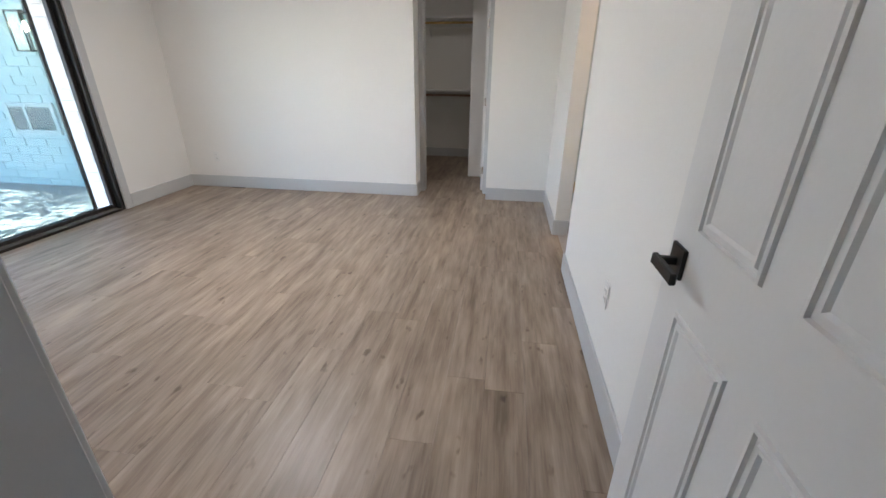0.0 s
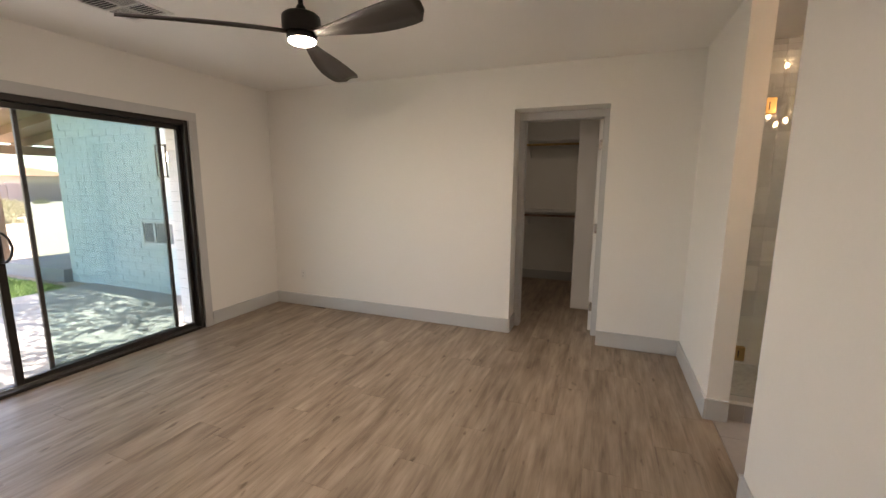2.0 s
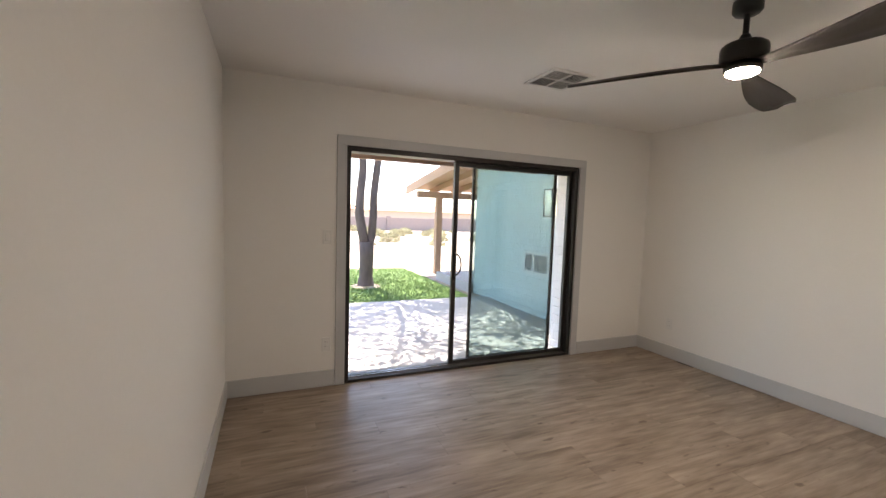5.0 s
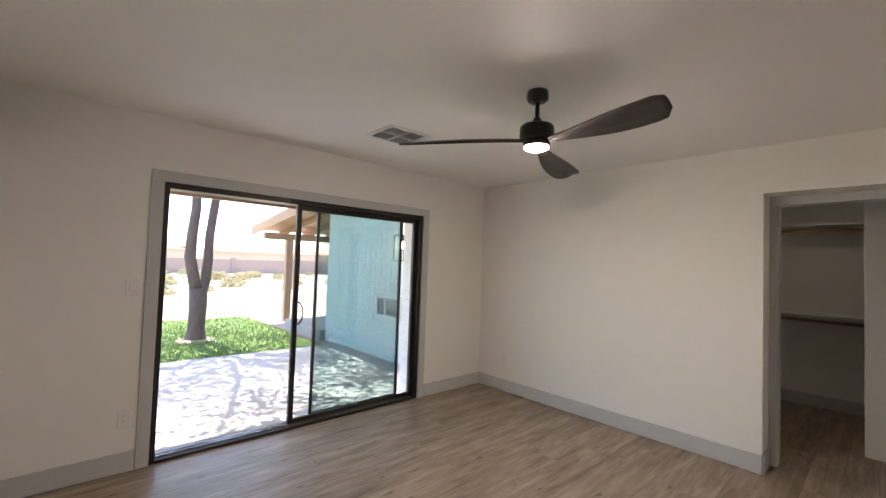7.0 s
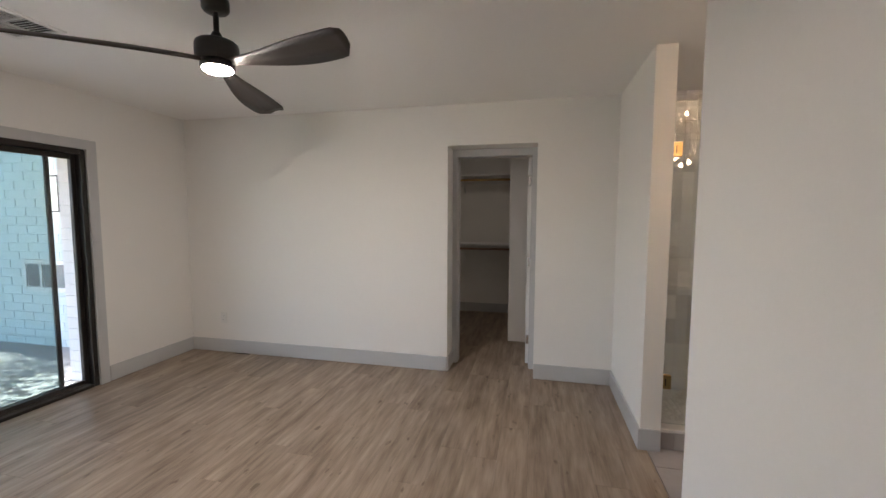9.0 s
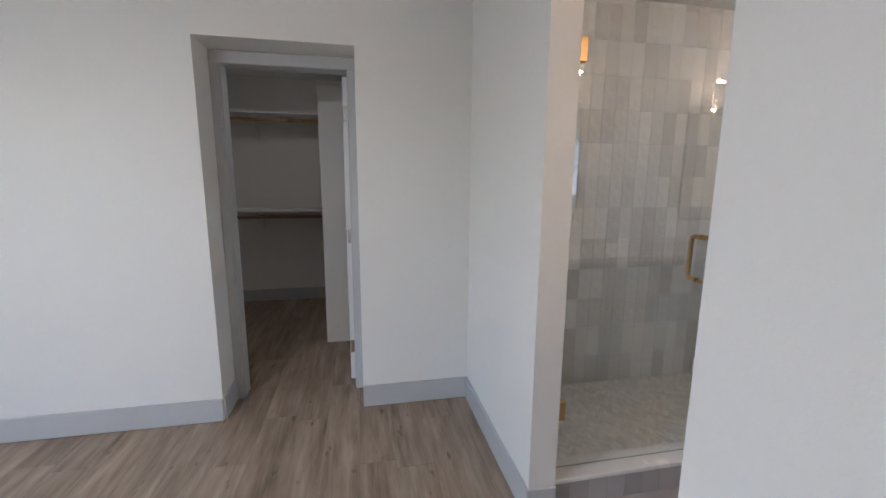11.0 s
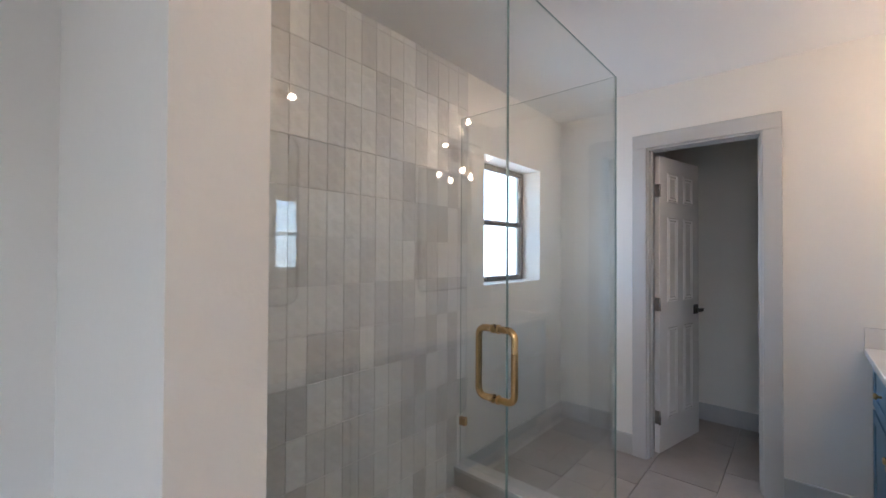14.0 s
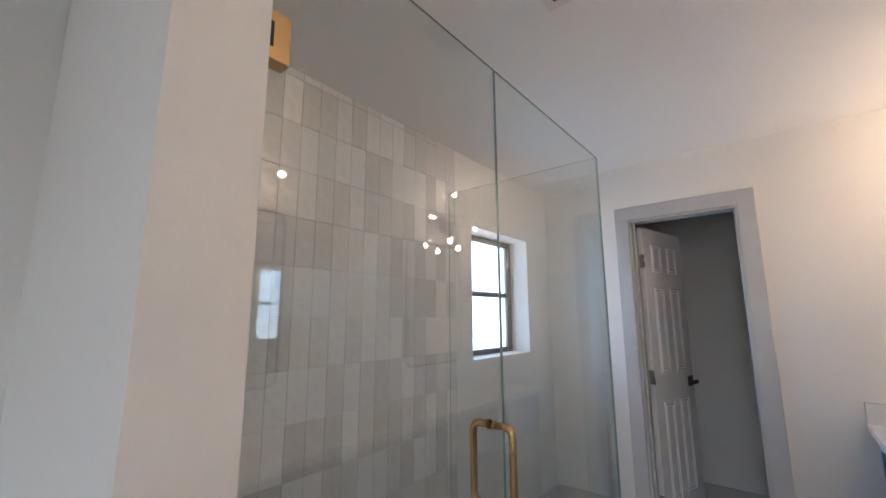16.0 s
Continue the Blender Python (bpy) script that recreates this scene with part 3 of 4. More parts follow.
# ---- closet fittings ----
for z, lab in ((2.06, "upper"), (1.07, "lower")):
    t = thing("closet_shelf", "white %s closet shelf with hanging rod" % lab, "shelf", group="closet shelves")
    bm = bmesh.new()
    box(bm, -1.25, 8.62, z - 0.02, -0.004, 9.0, z, bevel=0.002)
    part("board", bm, WHITE, t)
    part("cleat", boxes([(-1.25, 8.98, z - 0.11, -0.004, 9.0, z - 0.02)]), WHITE, t)
    bm = bmesh.new()
    tube(bm, [(-1.25, 8.70, z - 0.075), (-0.004, 8.70, z - 0.075)], 0.016, 14)
    part("hanging_rod", bm, TIMBER if lab == "lower" else BRASS, t, "wooden hanging rod")
    for x in (-0.75,):
        bm = boxes([(x - 0.006, 8.64, z - 0.032, x + 0.006, 8.985, z - 0.02), (x - 0.006, 8.973, z - 0.25, x + 0.006, 8.985, z - 0.032)])
        tube(bm, [(x, 8.68, z - 0.03), (x, 8.76, z - 0.11), (x, 8.975, z - 0.23)], 0.006, 8)
        part("bracket", bm, WHITE, t, "white steel shelf bracket")
t = thing("closet_tower", "white laminate closet tower with open shelves", "closet tower", group="")
bm = bmesh.new()
box(bm, 0.0, 7.59, 0.0, 0.62, 7.61, 2.11, bevel=0.002)
part("end_panel", bm, WHITE, t)
part("side_panel", boxes([(0.0, 7.61, 0.0, 0.02, 8.985, 2.11)]), WHITE, t)
for z in (0.35, 0.75, 1.15, 1.6, 2.09):
    part("shelf_board", boxes([(0.02, 7.61, z, 0.62, 8.985, z + 0.02)]), WHITE, t)

t = thing("closet_ceiling_light", "round flush closet ceiling light with frosted lens", "ceiling light", pose(-0.2, 7.72, Z_CEIL))
part("base_ring", lathe(bmesh.new(), [(0.135, 0.0), (0.135, -0.022), (0.124, -0.026)], 32), PLASTIC, t)
part("lens", lathe(bmesh.new(), [(0.122, -0.024), (0.115, -0.036), (0.07, -0.046), (0.02, -0.049)], 32), GLOW_CLOSET, t, "softly lit frosted lens")

# ---- shower ----
GX, GY, CZ, GT = 2.69, 5.60, 0.135, 2.157
solid("shower_curb", boxes([(1.075, 5.548, 0.0, 2.752, 5.66, CZ - 0.022), (2.64, 5.66, 0.0, 2.752, 6.49, CZ - 0.022)]), GROUT, "raised shower curb faced with grey tile", "curb")
bm = bmesh.new()
box(bm, 1.076, 5.540, CZ - 0.022, 2.76, 5.668, CZ, bevel=0.003)
box(bm, 2.632, 5.668, CZ - 0.022, 2.76, 6.489, CZ, bevel=0.003)
solid("trim_curb_cap", bm, MARBLE, "white quartz cap on the shower curb", "curb cap")
shower_floor = solid("floor_shower", boxes([(1.075, 5.66, -0.005, 2.64, 6.49, 0.024)]), TILE_GROUT, "pale stone herringbone mosaic shower floor", "floor")


def pane_part(name, x0, y0, z0, x1, y1, z1, parent):
    """A glass sheet with darker polished edges."""
    bm = bmesh.new()
    box(bm, x0, y0, z0, x1, y1, z1)
    me = mesh_of(name, bm, GLASS)
    me.materials.append(GLASS_EDGE)
    thin = 0 if x1 - x0 < y1 - y0 else 1
    for f in me.polygons:
        if abs(f.normal[thin]) < 0.5:
            f.material_index = 1
    ob = new(name, me)
    ob.parent = parent
    ob.visible_shadow = False
    return ob


t = thing("shower_door", "frameless glass shower door with brass hinges and pull", "shower door")
pane_part("glass_leaf", 1.090, GY - 0.003, CZ + 0.012, 1.798, GY + 0.003, GT, t)
for z in (0.42, 1.87):
    bm = bmesh.new()
    box(bm, 1.0755, GY - 0.027, z - 0.045, 1.088, GY + 0.027, z + 0.045, bevel=0.002)
    box(bm, 1.088, GY - 0.014, z - 0.045, 1.145, GY + 0.014, z + 0.045, bevel=0.003)
    hg = part("hinge", bm, BRASS, t, "square brushed brass hinge")
    part("hinge_inlay", boxes([(1.108, GY - 0.0152, z - 0.022, 1.114, GY - 0.0142, z + 0.022)]), BLACK, hg)
bm = bmesh.new()
hx, z0, z1 = 1.745, 0.965, 1.155
for s in (-1, 1):
    y0, y1 = GY + s * 0.006, GY + s * 0.058
    pts = [(hx, y0, z0)]
    for k in range(7):
        a = k / 6 * math.pi / 2
        pts.append((hx, y1 - s * 0.022 * (1 - math.sin(a)), z0 + 0.022 * (1 - math.cos(a))))
    for k in range(7):
        a = k / 6 * math.pi / 2
        pts.append((hx, y1 - s * 0.022 * (1 - math.cos(a)), z1 - 0.022 * (1 - math.sin(a))))
    pts.append((hx, y0, z1))
    tube(bm, pts, 0.0095, 14)
    for z in (z0, z1):
        lathe(bm, [(0.013, 0), (0.013, 0.004)], 16, Matrix.Translation((hx, y0, z)) @ Matrix.Rotation(-s * math.pi / 2, 4, "X"))
part("pull_handle", bm, BRASS, t, "square cornered brushed brass pull")
t = thing("glass_screen", "fixed frameless clear glass shower screen", "glass screen")
pane_part("glass_sheet", 1.801, GY - 0.003, CZ, GX - 0.004, GY + 0.003, GT, t)
bm = bmesh.new()
box(bm, 1.86, GY - 0.013, CZ, 1.905, GY + 0.013, CZ + 0.045, bevel=0.002)
part("clip", bm, BRASS, t, "brass glass clip")
t = thing("glass_screen", "fixed glass return screen closing the shower side", "glass screen")
pane_part("glass_sheet", GX - 0.003, GY - 0.003, CZ, GX + 0.003, 6.485, GT, t)
for r in ((GX - 0.013, 5.70, CZ, GX + 0.013, 5.745, CZ + 0.045), (GX - 0.013, 6.44, 0.36, GX + 0.013, 6.486, 0.405)):
    bm = bmesh.new()
    box(bm, *r, bevel=0.002)
    part("clip", bm, BRASS, t, "brass glass clip")

# ---- frosted window ----
t = thing("window_1", "bronze framed frosted single hung bathroom window", "window", kind="structure")
bm = boxes([(2.942, 6.645, 1.162, 2.982, 6.69, 2.0), (3.638, 6.645, 1.162, 3.678, 6.69, 2.0), (2.982, 6.645, 1.96, 3.638, 6.69, 2.0),
            (2.982, 6.645, 1.162, 3.638, 6.69, 1.197)], bevel=0.003)
part("window_frame", bm, BRONZE, t)
part("meeting_rail", boxes([(2.982, 6.63, 1.565, 3.638, 6.68, 1.60)], bevel=0.003), BRONZE, t)
part("latch", boxes([(3.60, 6.63, 1.80, 3.615, 6.646, 1.84)], bevel=0.002), PLASTIC, t, "small pale latch")
for z0, z1 in ((1.197, 1.565), (1.60, 1.96)):
    part("pane", boxes([(2.982, 6.662, z0, 3.638, 6.668, z1)]), FROST, t, "frosted glass pane").visible_shadow = False

# ---- vanity ----
t = thing("vanity", "blue painted bathroom vanity against the tiled floor", "vanity")
VX0, VX1, VY0, VY1 = 1.3, 3.755, 4.192, 4.715
part("carcass", boxes([(VX0, VY0, 0.10, VX1, VY1 - 0.02, 0.866), (VX0 + 0.02, VY0, 0.0, VX1, VY1 - 0.08, 0.10)]), TEAL, t)
for i in range(4):
    w = (VX1 - VX0) / 4
    for z0, z1, nm in ((0.12, 0.60, "door"), (0.62, 0.85, "drawer_front")):
        bm = bmesh.new()
        x0, x1 = VX0 + i * w + 0.006, VX0 + (i + 1) * w - 0.006
        box(bm, x0, VY1 - 0.02, z0, x1, VY1 - 0.006, z1, bevel=0.002)
        for r in ((x0, z0, x0 + 0.055, z1), (x1 - 0.055, z0, x1, z1), (x0 + 0.055, z1 - 0.055, x1 - 0.055, z1), (x0 + 0.055, z0, x1 - 0.055, z0 + 0.055)):
            box(bm, r[0], VY1 - 0.006, r[1], r[2], VY1, r[3], bevel=0.0015)
        d = part(nm, bm, TEAL, t)
        bm = bmesh.new()
        kx = (x0 + x1) / 2 if nm != "door" else (x1 - 0.035 if i % 2 == 0 else x0 + 0.035)
        kz = (z0 + z1) / 2 if nm != "door" else z1 - 0.05
        lathe(bm, [(0.006, 0), (0.006, 0.012), (0.014, 0.016), (0.015, 0.022), (0.010, 0.027)], 18, Matrix.Translation((kx, VY1, kz)) @ Matrix.Rotation(-math.pi / 2, 4, "X"))
        part("knob", bm, BRASS, d, "round brass knob")
bm = bmesh.new()
box(bm, VX0 - 0.02, VY0, 0.868, VX1, VY1 + 0.03, 0.90, bevel=0.003)
box(bm, VX1 - 0.02, VY0 + 0.02, 0.90, VX1, VY1 + 0.028, 1.0, bevel=0.002)
box(bm, VX0 - 0.02, VY0, 0.90, VX1 - 0.02, VY0 + 0.02, 1.0, bevel=0.002)
tagged(new("countertop", mesh_of("countertop", bm, MARBLE)), "white quartz vanity countertop with side splash", "countertop")
# The mirror and the lamp over the vanity show in the shower glass.
for mx in (1.63, 3.15):
    t = thing("vanity_mirror", "black framed rounded mirror over the vanity", "mirror", pose(mx, 4.19, 1.53), "vanity mirrors")
    bm = bmesh.new()
    prof = []
    for cx, cz, a0 in ((0.24, 0.38, 0), (-0.24, 0.38, 90), (-0.24, -0.38, 180), (0.24, -0.38, 270)):
        for k in range(7):
            a = radians(a0 + k * 15)
            prof.append((cx + 0.06 * math.cos(a), cz + 0.06 * math.sin(a)))
    vs = [bm.verts.new((x, 0.018, z)) for x, z in prof]
    bm.faces.new(vs)
    part("mirror_glass", bm, MIRROR, t)
    bm = bmesh.new()
    ring = [(x, 0.012, z) for x, z in prof]
    tube(bm, ring + [ring[0]], 0.010, 8, cap=False)
    part("mirror_frame", bm, BLACK, t)


def vanity_light(x, y, z):
    t = thing("vanity_light", "metal cross bar wall light with bare bulbs", "wall light", group="vanity lights", m=pose(x, y, z) @ Matrix.Diagonal((1.2, 1.2, 1.2, 1)))
    bm = bmesh.new()
    lathe(bm, [(0.055, 0.0), (0.055, 0.015), (0.02, 0.022), (0.012, 0.10)], 28, Matrix.Rotation(-math.pi / 2, 4, "X"))
    part("wall_plate", bm, GUNMETAL, t)
    bm = bmesh.new()
    for a, b in (((-0.16, 0.10, 0.0), (0.16, 0.10, 0.0)), ((0.0, 0.10, -0.03), (0.0, 0.10, 0.13)), ((0.03, 0.10, -0.10), (0.03, 0.10, 0.02)), ((-0.05, 0.115, 0.05), (0.12, 0.115, 0.05)), ((-0.07, 0.115, -0.07), (-0.07, 0.115, 0.08))):
        tube(bm, [a, b], 0.006, 10)
    part("cross_bars", bm, GUNMETAL, t)
    for p, d in (((-0.16, 0.10, 0.0), (-1, 0, 0)), ((0.16, 0.10, 0.0), (1, 0, 0)), ((0.0, 0.10, 0.13), (0, 0, 1)), ((-0.07, 0.115, -0.07), (0, 0, -1)), ((0.03, 0.10, -0.10), (0, 0, -1))):
        q = Vector(d).to_track_quat("Z", "Y").to_matrix().to_4x4()
        m = Matrix.Translation(p) @ q
        so = part("socket", lathe(bmesh.new(), [(0.013, -0.005), (0.015, 0.0), (0.015, 0.04), (0.012, 0.042)], 16, m), BRASS, t, "brass bulb socket")
        part("bulb", lathe(bmesh.new(), [(0.007, 0.04), (0.009, 0.050), (0.0115, 0.060), (0.0105, 0.070), (0.005, 0.077)], 16, m), GLOW_BULB, so, "small glowing bulb")


for lx in (1.57, 3.27):
    vanity_light(lx, 4.19, 2.14)

# ---- outdoors ----
GZ = -0.03
solid("ground", boxes([(-900, -900, GZ - 1.0, 900, 900, GZ - 0.03)]), DIRT, "pale sandy desert ground", "ground")
solid("patio", boxes([(-6.65, -4.0, GZ - 0.2, -3.55, 6.3, GZ)], bevel=0.004), CONCRETE, "sunlit concrete patio slab", "patio")
solid("patio_porch", boxes([(-8.9, 6.2, GZ - 0.2, -7.16, 11.0, GZ + 0.17)], bevel=0.006), CONCRETE, "raised concrete slab under the far porch", "patio")
lawn = solid("lawn", boxes([(-11.0, -5.0, GZ - 0.2, -6.67, 6.04, GZ - 0.012)]), TURF, "bright green lawn round the tree", "lawn")

rng = np.random.default_rng(5)
N = 26000
px = -11.0 + rng.random(N) ** 0.8 * 4.33
py = 1.5 + rng.random(N) * 4.52
verts, faces = [], []
for i in range(N):
    a, hgt, w = rng.random() * 6.28, 0.025 + 0.03 * rng.random(), 0.004 + 0.003 * rng.random()
    lean = rng.normal(0, 0.014, 2)
    verts += [(px[i] - w * math.cos(a), py[i] - w * math.sin(a), GZ - 0.014), (px[i] + w * math.cos(a), py[i] + w * math.sin(a), GZ - 0.014),
              (px[i] + lean[0], py[i] + lean[1], GZ - 0.014 + hgt)]
    faces.append((3 * i, 3 * i + 1, 3 * i + 2))
me = bpy.data.meshes.new("grass")
me.from_pydata(verts, [], faces)
me.materials.append(GRASS)
tagged(new("grass", me), "short bright green lawn grass", "grass", kind="stuff")


def leaf_cloud(name, centre_fn, n, size, material, seed):
    r = np.random.default_rng(seed)
    verts, faces = [], []
    for i in range(n):
        c = Vector(centre_fn(r))
        q = Euler(r.random(3) * 6.28).to_matrix()
        s = size * (0.6 + 0.8 * r.random())
        b = len(verts)
        for u, v in ((-1, 0), (0, -0.38), (1, 0), (0, 0.38)):
            verts.append(c + q @ Vector((u * s, v * s, 0.12 * s * u * u)))
        faces.append((b, b + 1, b + 2, b + 3))
    me = bpy.data.meshes.new(name)
    me.from_pydata(verts, [], faces)
    me.materials.append(material)
    return me


def yard_tree():
    t = thing("tree", "forked dark barked shade tree on the lawn", "tree", pose(-8.25, 4.36, GZ - 0.03))
    bm = bmesh.new()
    tube(bm, [(0, 0, 0), (0.0, 0.0, 0.06), (0.01, 0.0, 0.25), (0.0, 0.01, 0.6), (0.0, 0.0, 0.95)], [0.21, 0.165, 0.145, 0.135, 0.15], 16)
    for v in bm.verts:
        k = noise.noise(v.co * 5) * 0.02
        v.co.x += k
        v.co.y += k
    part("trunk", bm, BARK, t)
    limbs = [([(0, 0.0, 0.8), (0, -0.08, 1.1), (0.02, -0.16, 1.5), (0, -0.14, 1.9), (0, -0.10, 2.4), (-0.1, -0.1, 3.2), (-0.3, -0.5, 4.6), (-0.4, -0.9, 6.0)], [0.10, 0.095, 0.09, 0.085, 0.08, 0.07, 0.05, 0.02]),
             ([(0, 0.02, 0.8), (0, 0.10, 1.05), (-0.02, 0.14, 1.5), (0, 0.14, 1.9), (0, 0.20, 2.5), (0.1, 0.3, 3.3), (0.3, 0.9, 4.6), (0.5, 1.4, 5.8)], [0.09, 0.085, 0.08, 0.078, 0.07, 0.06, 0.045, 0.02]),
             ([(0.01, -0.14, 1.62), (0.0, -0.28, 1.68), (0.0, -0.36, 1.66)], [0.022, 0.014, 0.004]),
             ([(0.01, -0.16, 1.55), (0.0, -0.26, 1.54)], [0.018, 0.005])]
    for a in range(9):
        ang = a * 0.7 + 0.3
        c, s = math.cos(ang), math.sin(ang)
        z = 3.0 + 0.22 * a
        limbs.append(([(0, 0.1 * (1 if a % 2 else -1), z), (0.8 * c, 0.8 * s, z + 0.5), (1.7 * c, 1.7 * s, z + 0.7), (2.8 * c, 2.8 * s, z + 0.5)], [0.05, 0.035, 0.022, 0.006]))
    for pts, radii in limbs:
        bm = bmesh.new()
        tube(bm, pts, radii, 12)
        for v in bm.verts:
            k = noise.noise(v.co * 4) * 0.012
            v.co.x += k
            v.co.y += k
        part("limb", bm, BARK, t)
    rr = np.random.default_rng(12)
    clumps = [(rr.normal(0.6, 1.5), rr.normal(0, 1.8), 3.5 + 2.2 * rr.random(), 0.2 + 0.32 * rr.random()) for _ in range(80)]

    def centre(r):
        x, y, z, s = clumps[int(r.integers(len(clumps)))]
        return (x + r.normal(0, s), y + r.normal(0, s), max(3.05, z + r.normal(0, s * 0.5)))
    ob = new("crown", leaf_cloud("crown", centre, 21000, 0.06, LEAF, 3))
    ob.parent = t
    # low sparse twigs hang into view
    def low(r):
        return (r.normal(-0.6, 0.5), 1.0 + r.random() * 1.6, 2.75 + 0.35 * r.random())
    ob = new("hanging_foliage", leaf_cloud("hanging_foliage", low, 140, 0.035, LEAF, 8))
    ob.parent = t
    part("bare_soil_ring", lathe(bmesh.new(), [(0.33, 0.0), (0.30, 0.028), (0.22, 0.04), (0.16, 0.045)], 20), DIRT, t, "bare soil round the trunk")


yard_tree()

# far side of the yard
rng = np.random.default_rng(21)
shrub_meshes = []
for k in range(4):
    def dome(r, k=k):
        d = Vector(r.normal(0, 1, 3)).normalized()
        f = (0.55 + 0.45 * r.random())
        return (d.x * 0.62 * f, d.y * 0.62 * f, abs(d.z) * 0.55 * f)
    shrub_meshes.append(leaf_cloud("shrub_foliage", dome, 800, 0.055, SHRUB, 40 + k))
bm = bmesh.new()
for i in range(9):
    a = i * 0.7
    tube(bm, [(0, 0, -0.05), (0.2 * math.cos(a), 0.2 * math.sin(a), 0.22), (0.42 * math.cos(a), 0.42 * math.sin(a), 0.40)], [0.016, 0.01, 0.004], 5)
stem_mesh = mesh_of("stems", bm, BARK)
for i in range(46):
    x = -17 - rng.random() * 20
    y = 1.5 + (-x - 3) * (rng.random() * 0.75 + 0.02)
    s = 0.55 + 0.8 * rng.random()
    t = thing("desert_shrub", "dry yellowish green rounded desert shrub", "shrub", pose(x, y, GZ - 0.03, 0, 0, rng.random() * 360) @ Matrix.Diagonal((s, s, s * 0.9, 1)), "yard shrubs")
    for nm, me in (("foliage", shrub_meshes[i % 4]), ("stems", stem_mesh)):
        ob = new(nm, me)
        ob.parent = t

fence = thing("block_fence", "long mauve concrete block yard wall", "fence", pose(-40, 0, GZ - 0.03))
for i in range(13):
    y0 = -14 + i * 5.5
    part("wall_panel", boxes([(-0.1, y0, 0, 0.1, y0 + 5.48, 1.28 + (0.10 if i > 5 else 0.0))]), BLOCK, fence)
    part("pilaster", boxes([(-0.2, y0 - 0.2, 0, 0.2, y0 + 0.2, 1.42)], bevel=0.01), BLOCK, fence)


def far_house(x, y, w, d, h, label):
    t = thing("far_house", label, "house", pose(x, y, GZ - 0.03))
    part("wall", boxes([(-d / 2, -w / 2, 0, d / 2, w / 2, h)]), STUCCO, t)
    bm = bmesh.new()
    e = 0.6
    a = [bm.verts.new(p) for p in ((-d / 2 - e, -w / 2 - e, h - 0.1), (d / 2 + e, -w / 2 - e, h - 0.1), (d / 2 + e, w / 2 + e, h - 0.1), (-d / 2 - e, w / 2 + e, h - 0.1))]
    b = [bm.verts.new(p) for p in ((0, -w / 2 + 2.5, h + 1.0), (0, w / 2 - 2.5, h + 1.0))]
    for f in ((a[0], a[1], b[0]), (a[1], a[2], b[1], b[0]), (a[2], a[3], b[1]), (a[3], a[0], b[0], b[1]), (a[3], a[2], a[1], a[0])):
        bm.faces.new(f)
    part("roof", bm, CLAYROOF, t, "low clay tile roof")


far_house(-62, 6, 16, 9, 2.35, "far single storey stucco house with clay roof")
far_house(-70, 27, 18, 9, 2.35, "distant stucco house behind the block wall")
far_house(-66, 48, 16, 9, 2.35, "distant stucco house with low clay roof")

# own eave over the patio door
t = thing("house_eave", "tan timber roof overhang above the patio door", "roof")
part("soffit", boxes([(-4.55, -4.0, 2.20, -3.55, 5.88, 2.26)]), TIMBER, t)
part("fascia", boxes([(-4.60, -4.0, 2.065, -4.55, 5.88, 2.32)], bevel=0.004), TIMBER, t, "tan painted fascia board")
part("roof_deck", boxes([(-4.60, -4.0, 2.325, -3.552, 5.88, 2.40)]), SHINGLE, t)
for i in range(14):
    y = -3.6 + i * 0.7
    part("rafter_tail", boxes([(-4.55, y - 0.03, 2.125, -3.55, y + 0.03, 2.20)]), TIMBER, t)
solid("wall_exterior_south", boxes([(-3.55, -4.0, GZ - 0.03, -3.35, 2.1, 2.66)]), MORTAR, "plain painted exterior wall of the house", "wall")
solid("wall_exterior_footing", boxes([(-3.56, 2.1, GZ - 0.05, -3.35, 6.3, -0.012)]), MORTAR, "painted footing under the patio door", "wall")
solid("roof_main", boxes([(-3.3, -4.0, 2.67, 5.0, 9.2, 2.8)]), SHINGLE, "flat gravel roof over the house", "roof")

# brick wing across the patio
WY, WX0 = 6.30, -7.15
wing = thing("house_wing", "white painted brick house wing coloured with bluish shade, timber porch roof", "house")
wing_wall = part("wall", boxes([(WX0 + 0.01, WY + 0.012, GZ - 0.05, -3.551, WY + 0.25, 2.75), (WX0 + 0.01, WY + 0.25, GZ - 0.05, WX0 + 0.25, 11.0, 2.75)]), MORTAR_SHADE, wing)
pier = part("pier", boxes([(-3.80, 5.612, GZ - 0.05, -3.551, WY + 0.01, 2.2)]), MORTAR, wing)
SL = 0.125


def roof_z(x):
    return 2.17 + (x + 10.55) * SL


bm = bmesh.new()
lo = [bm.verts.new(p) for p in ((-10.55, 5.95, roof_z(-10.55)), (-3.6, 5.95, roof_z(-3.6)), (-3.6, 11, roof_z(-3.6)), (-10.55, 11, roof_z(-10.55)))]
hi = [bm.verts.new(v.co + Vector((0, 0, 0.05))) for v in lo]
bm.faces.new(lo[::-1])
bm.faces.new(hi)
for i in range(4):
    bm.faces.new((lo[i], lo[(i + 1) % 4], hi[(i + 1) % 4], hi[i]))
roof = part("porch_roof", bm, TIMBER, wing, "sloping tan timber porch roof")


def slanted(x0, x1, y0, y1, drop0, drop1):
    bm = bmesh.new()
    vs = [bm.verts.new((x, y, roof_z(x) - d)) for x in (x0, x1) for y in (y0, y1) for d in (drop0, drop1)]
    for f in ((0, 1, 3, 2), (4, 6, 7, 5), (0, 4, 5, 1), (2, 3, 7, 6), (0, 2, 6, 4), (1, 5, 7, 3)):
        bm.faces.new([vs[i] for i in f])
    return bm


part("rake_board", slanted(-10.58, -3.6, 5.92, 5.96, -0.07, 0.14), TIMBER, roof, "tan painted rake board")
